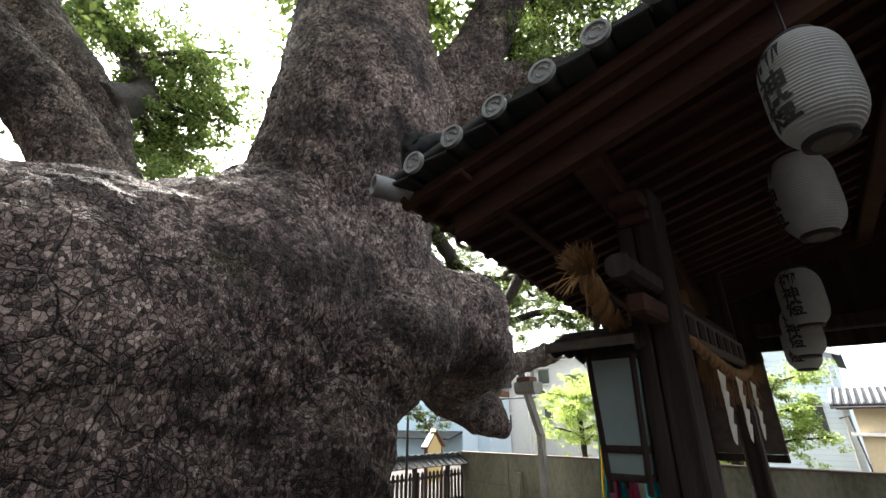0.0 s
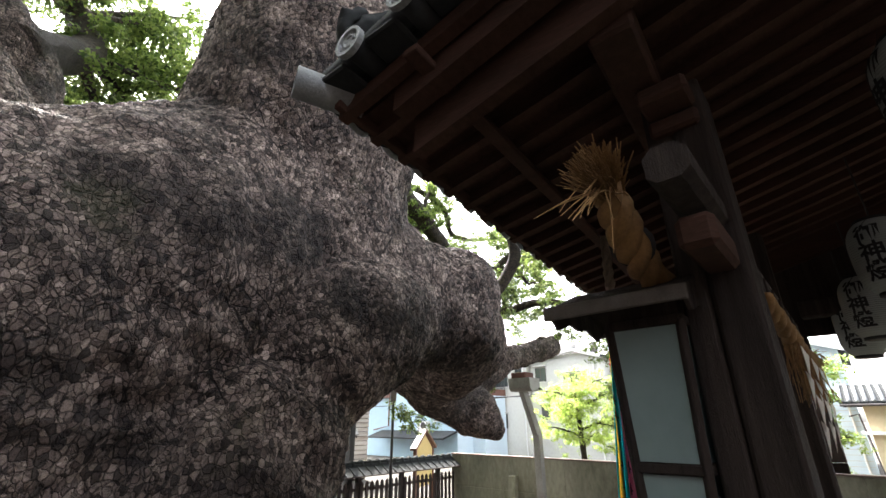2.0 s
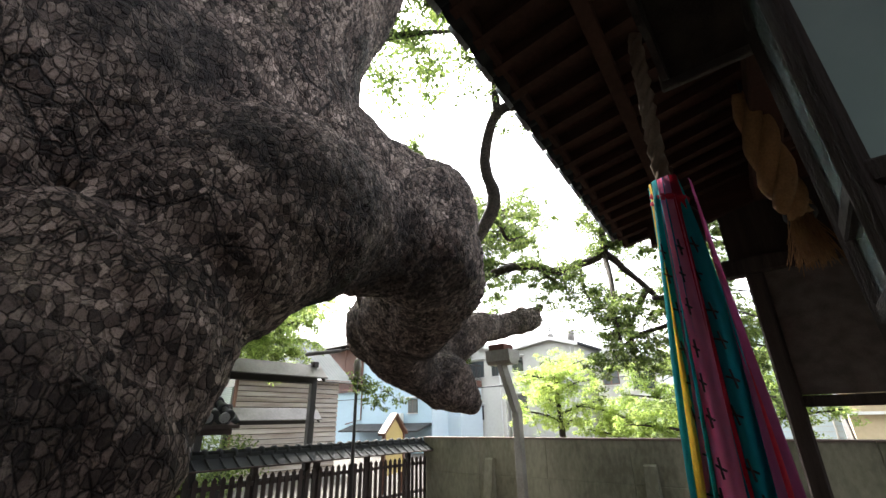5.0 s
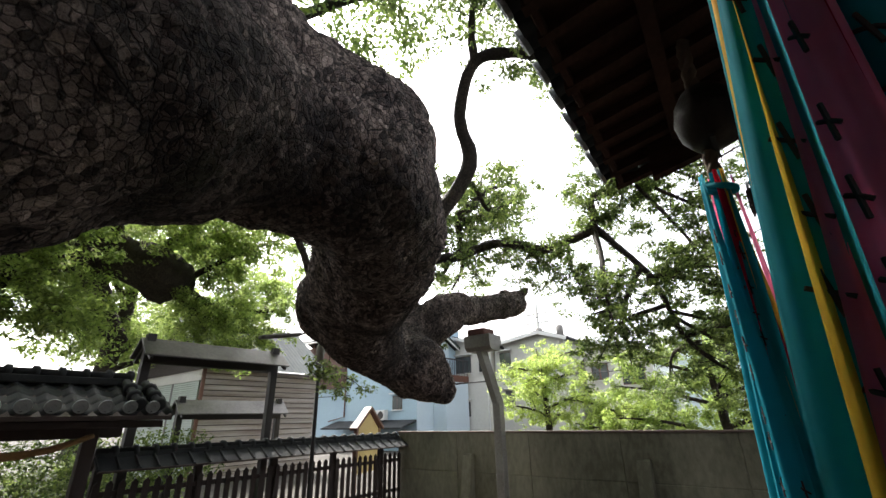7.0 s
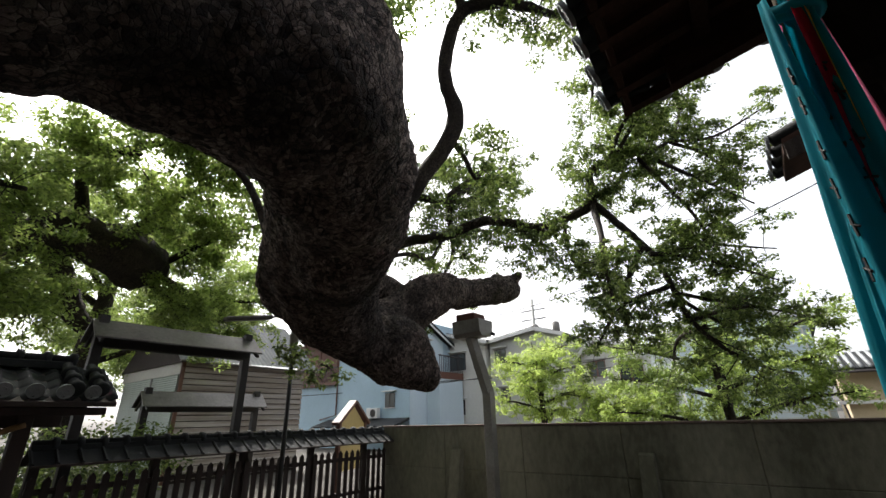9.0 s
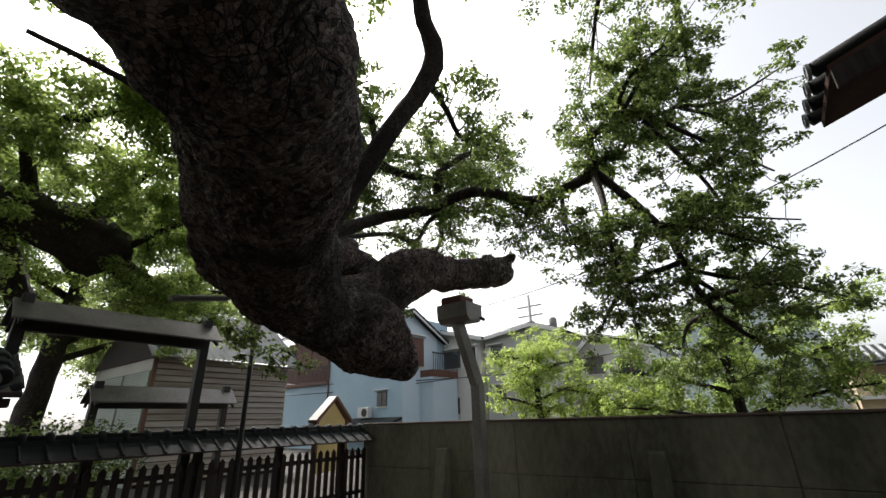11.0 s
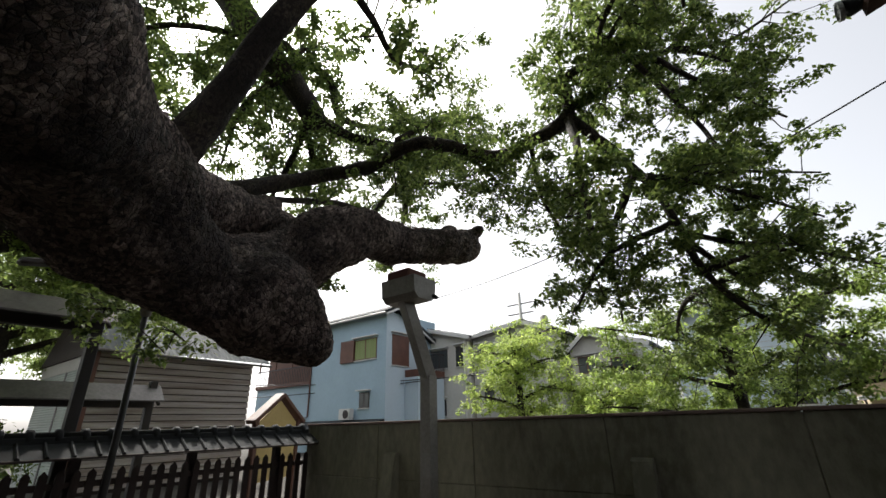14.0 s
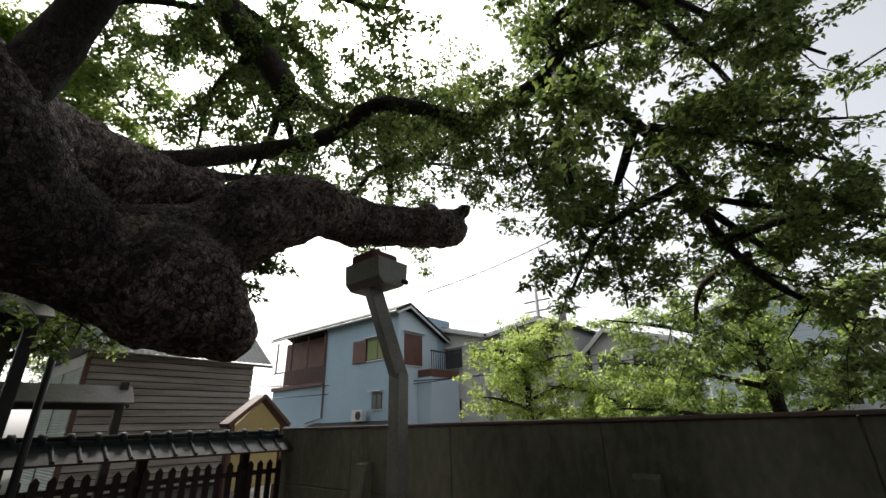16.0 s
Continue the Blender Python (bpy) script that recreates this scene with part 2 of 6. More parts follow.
YELLOW_BOARD = surface("ochre_board", (0.62, 0.47, 0.20), (0.48, 0.35, 0.14), 4, 0.8, 0.2, stain=0.5)
BROWN_TRIM = surface("brown_trim", (0.16, 0.07, 0.045), (0.09, 0.04, 0.03), 5, 0.6, 0.2)
DARK_TRIM = surface("dark_trim", (0.05, 0.04, 0.04), (0.03, 0.025, 0.025), 5, 0.6, 0.1)
WHITE_METAL = surface("white_enamel", (0.72, 0.72, 0.70), (0.58, 0.58, 0.56), 5, 0.45, 0.1, stain=0.4)
SHUTTER = surface("pale_green_shutter", (0.50, 0.56, 0.52), (0.36, 0.41, 0.38), 3, 0.55, 0.1, stain=0.5)
CURTAIN = surface("green_curtain", (0.30, 0.36, 0.16), (0.20, 0.25, 0.10), 6, 0.9, 0.2, stretch=(6, 6, 0.3))
EARTH = surface("gravel_earth", (0.06, 0.052, 0.042), (0.03, 0.026, 0.021), 6, 0.95, 0.6, stain=0.6, depth=0.02)
HEDGE = leaf_material("hedge_leaf", (0.045, 0.08, 0.022), (0.10, 0.15, 0.045), 0.42)


def glassy(name, colour, rough=0.08):
    m, n, l, b = nodes_of(name)
    b.inputs["Base Color"].default_value = (*colour, 1)
    b.inputs["Roughness"].default_value = rough
    b.inputs["Specular IOR Level"].default_value = 0.8
    return m


PANE = glassy("window_glass", (0.05, 0.06, 0.06))
MILK = surface("milk_glass", (0.22, 0.30, 0.305), (0.16, 0.225, 0.23), 2, 0.10, 0.0, stain=0.4, fine=3)


# ---- mesh helpers ----
def part(name, bm, material, parent=None, label="", smooth=False):
    me = bpy.data.meshes.new(name)
    bmesh.ops.recalc_face_normals(bm, faces=bm.faces)
    bm.to_mesh(me)
    bm.free()
    me.materials.append(material)
    if smooth:
        me.polygons.foreach_set("use_smooth", [True] * len(me.polygons))
    ob = new(name, me)
    if parent is not None:
        ob.parent = parent
    if label:
        ob["label"] = label
    return ob


def shared(name, me, parent, m):
    ob = new(name, me)
    ob.parent = parent
    ob.matrix_local = m
    return ob


def thing(name, label, category, at=(0, 0, 0), group="", rz=0.0, kind=""):
    ob = new(name)
    ob.empty_display_size = 0.2
    ob.matrix_world = pose(*at, 0, 0, rz)
    return tagged(ob, label, category, group, kind)


def box(bm, lo, hi, bevel=0.006, m=None):
    c = [(a + b) / 2 for a, b in zip(lo, hi)]
    s = [abs(b - a) for a, b in zip(lo, hi)]
    got = bmesh.ops.create_cube(bm, size=1.0, matrix=Matrix.Translation(c) @ Matrix.Diagonal((*s, 1)))
    vs = got["verts"]
    if bevel and bevel < min(s) * 0.45:
        es = list({e for v in vs for e in v.link_edges})
        r = bmesh.ops.bevel(bm, geom=es, offset=bevel, segments=1, affect="EDGES", profile=0.5)
        vs = list({v for f in r["faces"] for v in f.verts} | {v for v in vs if v.is_valid})
    if m is not None:
        bmesh.ops.transform(bm, matrix=m, verts=vs)
    return bm


def boxes(*pairs, bevel=0.006):
    bm = bmesh.new()
    for lo, hi in pairs:
        box(bm, lo, hi, bevel)
    return bm


def beam(bm, a, b, w, h, bevel=0.008):
    """A squared timber from a to b."""
    a, b = Vector(a), Vector(b)
    L = (b - a).length
    m = Matrix.Translation((a + b) / 2) @ (b - a).to_track_quat("X", "Z").to_matrix().to_4x4()
    return box(bm, (-L / 2, -w / 2, -h / 2), (L / 2, w / 2, h / 2), bevel, m)


def smooth_line(pts, steps=5):
    """Catmull-Rom through (x, y, z, r) points."""
    p = [np.array(q, float) for q in pts]
    p = [2 * p[0] - p[1]] + p + [2 * p[-1] - p[-2]]
    out = []
    for i in range(1, len(p) - 2):
        for k in range(steps):
            t = k / steps
            out.append(0.5 * (2 * p[i] + (p[i + 1] - p[i - 1]) * t + (2 * p[i - 1] - 5 * p[i] + 4 * p[i + 1] - p[i + 2]) * t * t + (3 * p[i] - p[i - 1] - 3 * p[i + 1] + p[i + 2]) * t ** 3))
    out.append(p[-2])
    return out


def tube(bm, line, sides=8, rough=0.0, cap=True):
    """A round limb along (x, y, z, r) points."""
    rings, ref = [], Vector((0.31, 0.2, 0.93)).normalized()
    for i, q in enumerate(line):
        a, b = line[max(i - 1, 0)], line[min(i + 1, len(line) - 1)]
        way = Vector(b[:3]) - Vector(a[:3])
        way = way.normalized() if way.length > 1e-6 else Vector((0, 0, 1))
        u = way.cross(ref)
        u = u.normalized() if u.length > 1e-3 else way.orthogonal().normalized()
        v = way.cross(u)
        ring = []
        for k in range(sides):
            t = 2 * math.pi * k / sides
            d = u * math.cos(t) + v * math.sin(t)
            r = q[3]
            if rough:
                r *= 1 + rough * noise.noise((Vector(q[:3]) + d * q[3]) * (1.2 / max(q[3], 0.04)))
            ring.append(bm.verts.new(Vector(q[:3]) + d * r))
        rings.append(ring)
    for a, b in zip(rings, rings[1:]):
        for k in range(sides):
            bm.faces.new((a[k], a[(k + 1) % sides], b[(k + 1) % sides], b[k]))
    if cap:
        bm.faces.new(rings[0][::-1])
        bm.faces.new(rings[-1])
    return bm


def lathe(bm, profile, sides=24, m=None):
    """Turns (r, z) points about z."""
    rings = []
    for r, z in profile:
        rings.append([bm.verts.new((m or Matrix()) @ Vector((r * math.cos(2 * math.pi * k / sides), r * math.sin(2 * math.pi * k / sides), z))) for k in range(sides)])
    for a, b in zip(rings, rings[1:]):
        for k in range(sides):
            bm.faces.new((a[k], a[(k + 1) % sides], b[(k + 1) % sides], b[k]))
    bm.faces.new(rings[0][::-1])
    bm.faces.new(rings[-1])
    return bm


def prism(bm, outline, lo, hi, axis="x"):
    """An outline drawn in the two other axes, pushed from lo to hi along axis."""
    def at(v, p, q):
        return {"x": (v, p, q), "y": (p, v, q), "z": (p, q, v)}[axis]
    a = [bm.verts.new(at(lo, *o)) for o in outline]
    b = [bm.verts.new(at(hi, *o)) for o in outline]
    n = len(outline)
    for k in range(n):
        bm.faces.new((a[k], a[(k + 1) % n], b[(k + 1) % n], b[k]))
    bm.faces.new(a[::-1])
    bm.faces.new(b)
    return bm


# ---- leaves ----
class Leaves:
    def __init__(self, seed):
        self.rng = np.random.default_rng(seed)
        self.at, self.size = [], []

    def clump(self, centre, radius, count, size=0.085, flat=0.6):
        r = self.rng
        d = r.normal(size=(count, 3))
        d /= np.linalg.norm(d, axis=1)[:, None] + 1e-9
        d *= (r.random(count) ** 0.5)[:, None] * radius
        d[:, 2] *= flat
        self.at.append(np.array(centre)[None, :3] + d)
        self.size.append(size * (0.65 + 0.6 * r.random(count)))

    def build(self, name, material, parent):
        at, size = np.concatenate(self.at), np.concatenate(self.size)
        n, r = len(at), self.rng
        yaw, dip, roll = r.random(n) * 2 * np.pi, r.normal(-0.35, 0.45, n), r.normal(0, 0.55, n)
        f = np.stack([np.cos(yaw) * np.cos(dip), np.sin(yaw) * np.cos(dip), np.sin(dip)], 1)
        s = np.stack([-np.sin(yaw), np.cos(yaw), np.zeros(n)], 1)
        u = np.cross(f, s)
        s, u = s * np.cos(roll)[:, None] + u * np.sin(roll)[:, None], u * np.cos(roll)[:, None] - s * np.sin(roll)[:, None]
        w = size[:, None]
        verts = np.stack([at, at + w * (0.45 * f + 0.27 * s + 0.06 * u), at + w * (1.0 * f - 0.08 * u), at + w * (0.45 * f - 0.27 * s + 0.06 * u), at + w * 0.5 * f - w * 0.02 * u], 1).reshape(-1, 3)
        base = (np.arange(n) * 5)[:, None]
        tri = np.concatenate([base + np.array([[0, 1, 4]]), base + np.array([[1, 2, 4]]), base + np.array([[0, 4, 3]]), base + np.array([[4, 2, 3]])], 1).reshape(-1, 3)
        me = bpy.data.meshes.new(name)
        me.vertices.add(len(verts))
        me.vertices.foreach_set("co", verts.astype(np.float32).ravel())
        me.loops.add(tri.size)
        me.loops.foreach_set("vertex_index", tri.astype(np.int32).ravel())
        me.polygons.add(len(tri))
        me.polygons.foreach_set("loop_start", np.arange(0, tri.size, 3, dtype=np.int32))
        me.update(calc_edges=True)
        me.materials.append(material)
        ob = new(name, me)
        ob.parent = parent
        return tagged(ob, kind="stuff")


def leafy(leaves, twig_bm, line, start=0.3, twigs=14, reach=0.8, per=60, clump=0.26, size=0.074, droop=0.15, seed=1):
    """Side twigs with clumps of leaves along a branch."""
    r = np.random.default_rng(seed)
    n = len(line)
    for k in range(twigs):
        t = start + (1 - start) * (k + r.random()) / twigs
        q = line[min(int(t * (n - 1)), n - 1)]
        d = r.normal(size=3)
        d[2] = d[2] * 0.6 - droop
        d /= np.linalg.norm(d)
        L = reach * (0.5 + 0.7 * r.random())
        p0 = np.array(q[:3])
        p1 = p0 + d * L * 0.5 + r.normal(size=3) * 0.06
        p2 = p0 + d * L + r.normal(size=3) * 0.1 - np.array([0, 0, droop * L * 0.5])
        rr = min(0.010, q[3] * 0.5)
        tube(twig_bm, [(*p0, rr), (*p1, rr * 0.7), (*p2, rr * 0.3)], 4, cap=False)
        for f in (0.55, 0.8, 1.0):
            c = (p0 + (p1 - p0) * f * 2) if f < 0.5 else (p1 + (p2 - p1) * (f - 0.5) * 2)
            leaves.clump(c + r.normal(size=3) * 0.08, clump * (0.5 + 0.55 * r.random()), int(per * (0.5 + 0.6 * r.random())), size)


# ---- ground, wall, fence ----
def grid_ground():
    bm = bmesh.new()
    bmesh.ops.create_grid(bm, x_segments=60, y_segments=60, size=60)
    for v in bm.verts:
        v.co.x *= abs(v.co.x / 60) ** 1.2 * 20 + 1 if abs(v.co.x) > 50 else 1
        v.co.y *= abs(v.co.y / 60) ** 1.2 * 20 + 1 if abs(v.co.y) > 50 else 1
        if abs(v.co.x) < 50 and abs(v.co.y) < 50:
            v.co.z = 0.03 * noise.noise(v.co * 0.4)
    return part("ground", bm, EARTH, smooth=True)


tagged(grid_ground(), "pale gravelly earth of the shrine yard", "ground", kind="structure")

WALL_X, WALL_TOP = 11.38, 1.60


def concrete_wall():
    wall = thing("wall_east", "grey-green stained concrete boundary wall with a thin cap", "wall", kind="structure")
    part("core", boxes(((WALL_X + 0.02, -15.9, 0.0), (WALL_X + 0.10, 9.74, WALL_TOP - 0.04)), bevel=0), CONCRETE, wall)
    y, k = 9.75, 0
    while y > -14:
        lo = y - 1.8
        part("panel", boxes(((WALL_X, lo + 0.004, 0.0), (WALL_X + 0.12, y - 0.004, 0.78)), bevel=0.008), CONCRETE, wall)
        part("panel", boxes(((WALL_X + 0.004, lo + 0.004, 0.786), (WALL_X + 0.12, y - 0.004, WALL_TOP - 0.035)), bevel=0.008), CONCRETE, wall)
        part("cap", boxes(((WALL_X - 0.02, lo, WALL_TOP - 0.035), (WALL_X + 0.15, y, WALL_TOP)), bevel=0.006), CAP, wall, "reddish brown wall cap")
        y, k = lo, k + 1
    for by in (7.6, 4.0, 0.4, -3.2, -6.8):
        bm = bmesh.new()
        prism(bm, [(WALL_X - 0.30, 0.0), (WALL_X, 0.0), (WALL_X, 1.15), (WALL_X - 0.06, 1.15), (WALL_X - 0.10, 1.12)], by - 0.11, by + 0.11, "y")
        part("buttress", bm, CONCRETE, wall)


concrete_wall()


def tile_disc_mesh(r=0.08, deep=0.03):
    """Round end of a roof tile: raised rim, ring of beads and a comma shape."""
    bm = bmesh.new()
    m = pose(0, 0, 0, 90, 0, 0)
    lathe(bm, [(0.001, 0), (r, 0), (r, deep), (r * 0.80, deep), (r * 0.78, deep * 0.62), (0.001, deep * 0.6)], 20, m)
    for k in range(14):
        a = 2 * math.pi * k / 14
        bmesh.ops.create_icosphere(bm, subdivisions=1, radius=r * 0.07, matrix=Matrix.Translation((r * 0.66 * math.cos(a), -deep * 0.62, r * 0.66 * math.sin(a))))
    for k in range(2):
        a = math.pi * k
        tube(bm, smooth_line([(r * 0.42 * math.cos(a + t), -deep * 0.62, r * 0.42 * math.sin(a + t), r * (0.12 - 0.03 * t)) for t in (0, 0.7, 1.4, 2.1)], 2), 5)
    me = bpy.data.meshes.new("tile_disc")
    bmesh.ops.recalc_face_normals(bm, faces=bm.faces)
    bm.to_mesh(me)
    bm.free()
    me.materials.append(TILE_FACE)
    return me


def pan_tile_mesh(w=0.27, L=0.26, thick=0.02, wave=0.035, n=8):
    """One wavy roof tile; x across, y down the slope."""
    bm = bmesh.new()
    rows = []
    for y in (0, L):
        for z in (0, -thick):
            rows.append([bm.verts.new((w * (k / n - 0.5), -y, z - (0.03 if y else 0.0) + wave * math.cos(2 * math.pi * (k / n)) * (1 if k > n * 0.5 else 0.55))) for k in range(n + 1)])
    a, b, c, d = rows
    for k in range(n):
        bm.faces.new((a[k], a[k + 1], c[k + 1], c[k]))
        bm.faces.new((b[k + 1], b[k], d[k], d[k + 1]))
        bm.faces.new((a[k + 1], a[k], b[k], b[k + 1]))
        bm.faces.new((c[k], c[k + 1], d[k + 1], d[k]))
    bm.faces.new((a[0], c[0], d[0], b[0]))
    bm.faces.new((a[n], b[n], d[n], c[n]))
    me = bpy.data.meshes.new("pan_tile")
    bmesh.ops.recalc_face_normals(bm, faces=bm.faces)
    bm.to_mesh(me)
    bm.free()
    me.materials.append(TILE)
    me.polygons.foreach_set("use_smooth", [len(p.vertices) == 4 and p.area > 0.0007 for p in me.polygons])
    return me


def barrel_mesh(L=0.27, r=0.055, material=None):
    """Half-round cover tile; runs along x, with a collar at one end."""
    bm = bmesh.new()
    line = [(0, 0, 0, r), (L * 0.70, 0, 0, r), (L * 0.73, 0, 0, r * 1.6), (L * 0.96, 0, 0, r * 1.6), (L, 0, 0, r * 1.3)]
    tube(bm, line, 10)
    me = bpy.data.meshes.new("ridge_tile")
    bmesh.ops.recalc_face_normals(bm, faces=bm.faces)
    bm.to_mesh(me)
    bm.free()
    me.materials.append(material or TILE)
    me.polygons.foreach_set("use_smooth", [True] * len(me.polygons))
    return me


DISC, PAN, BARREL = tile_disc_mesh(), pan_tile_mesh(), barrel_mesh()


def flat_tile_mesh():
    bm = boxes(((-0.125, -0.30, -0.02), (0.125, 0.0, 0.0)), bevel=0.004)
    tube(bm, [(-0.125, 0.0, 0.004, 0.022), (-0.125, -0.30, 0.004, 0.022)], 6)
    me = bpy.data.meshes.new("flat_tile")
    bmesh.ops.recalc_face_normals(bm, faces=bm.faces)
    bm.to_mesh(me)
    bm.free()
    me.materials.append(TILE)
    return me


FLAT = flat_tile_mesh()
FENCE_Y, EAVE_Z, RIDGE_Z = 9.62, 1.29, 1.56


def roofed_fence(x0=5.2, x1=11.34):
    fence = thing("fence", "dark wooden picket fence under a small grey tiled roof", "fence")
    x = x0
    k = 0
    while x < x1 - 0.05:
        part("picket", prism(bmesh.new(), [(x, 0.1), (x + 0.085, 0.1), (x + 0.085, 1.10), (x + 0.0425, 1.15), (x, 1.10)], FENCE_Y - 0.012, FENCE_Y + 0.012, "y"), FENCE_WOOD, fence)
        x += 0.155
    for z in (0.35, 0.98):
        part("rail", boxes(((x0, FENCE_Y + 0.014, z - 0.035), (x1, FENCE_Y + 0.055, z + 0.035))), FENCE_WOOD, fence)
    x = x0 + 0.05
    while x < x1:
        part("post", boxes(((x - 0.055, FENCE_Y + 0.057, 0.0), (x + 0.055, FENCE_Y + 0.165, EAVE_Z + 0.02))), FENCE_WOOD, fence)
        x += 1.38
    part("plate", boxes(((x0, FENCE_Y + 0.05, EAVE_Z + 0.02), (x1, FENCE_Y + 0.17, EAVE_Z + 0.11))), FENCE_WOOD, fence)
    bm = bmesh.new()
    yc = FENCE_Y + 0.1
    prism(bm, [(yc - 0.34, EAVE_Z - 0.03), (yc, RIDGE_Z - 0.10), (yc + 0.34, EAVE_Z - 0.03), (yc + 0.34, EAVE_Z - 0.005), (yc, RIDGE_Z - 0.075), (yc - 0.34, EAVE_Z - 0.005)], x0 - 0.05, x1 + 0.02, "x")
    part("roof_board", bm, FENCE_WOOD, fence)
    slope = math.degrees(math.atan2(RIDGE_Z - 0.07 - EAVE_Z, 0.34))
    x = x0 + 0.08
    while x < x1:
        shared("flat_tile", FLAT, fence, pose(x, yc - 0.07, RIDGE_Z - 0.115, slope, 0, 0))
        shared("flat_tile", FLAT, fence, pose(x, yc + 0.07, RIDGE_Z - 0.115, slope, 0, 180))
        x += 0.25
    part("ridge_course", boxes(((x0 - 0.04, yc - 0.075, RIDGE_Z - 0.13), (x1, yc + 0.075, RIDGE_Z - 0.045)), bevel=0.01), TILE, fence)
    x = x0 - 0.04
    while x < x1 - 0.1:
        shared("ridge_tile", BARREL, fence, pose(x, yc, RIDGE_Z - 0.045, 0, 0, 0))
        x += 0.265


roofed_fence()


# ---- the great tree ----
def remeshed(name, bm, voxel, smooth_steps):
    me = bpy.data.meshes.new(name)
    bm.to_mesh(me)
    bm.free()
    ob = new(name, me)
    rm = ob.modifiers.new("join", "REMESH")
    rm.mode = "VOXEL"
    rm.voxel_size = voxel
    sm = ob.modifiers.new("soften", "SMOOTH")
    sm.factor, sm.iterations = 0.5, smooth_steps
    dg = bpy.context.evaluated_depsgraph_get()
    dg.update()
    fixed = bpy.data.meshes.new_from_object(ob.evaluated_get(dg))
    bpy.data.objects.remove(ob)
    bpy.data.meshes.remove(me)
    fixed.name = name
    return fixed


def lumpy(me, broad, fine):
    n = len(me.vertices)
    co, no = np.empty(n * 3, np.float32), np.empty(n * 3, np.float32)
    me.vertices.foreach_get("co", co)
    me.vertex_normals.foreach_get("vector", no)
    co, no = co.reshape(-1, 3), no.reshape(-1, 3)
    push = np.empty(n, np.float32)
    for i in range(n):
        v = Vector(co[i])
        ridge = abs(noise.noise(Vector((v.x * 2.6, v.y * 2.6, v.z * 0.8)))) - 0.25
        bent = v + 0.10 * noise.noise_vector(v * 3.0)
        near = noise.voronoi(Vector((bent.x * 11, bent.y * 11, bent.z * 8)))[0]
        plate = min(1.0, (near[1] - near[0]) * 3.5)
        push[i] = 0.085 * ridge + broad * noise.noise(v * 0.9) + 0.6 * broad * noise.noise(v * 2.3 + Vector((7, 3, 1))) + fine * noise.noise(Vector((v.x * 9, v.y * 9, v.z * 6))) + fine * 0.9 * noise.noise(v * 21) + 0.011 * (plate - 0.6)
    co += no * push[:, None]
    me.vertices.foreach_set("co", co.ravel())
    me.polygons.foreach_set("use_smooth", [True] * len(me.polygons))
    me.update()


def limb(bm, *pts):
    line = smooth_line(pts, 5)
    tube(bm, line, 20)
    for q in (pts[0], pts[-1]):
        bmesh.ops.create_icosphere(bm, subdivisions=3, radius=q[3] * 0.98, matrix=Matrix.Translation(q[:3]))


great_tree = thing("camphor_tree", "huge old camphor tree with scaly grey-brown bark and sagging limbs", "tree", (1.3, 5.1, 0))


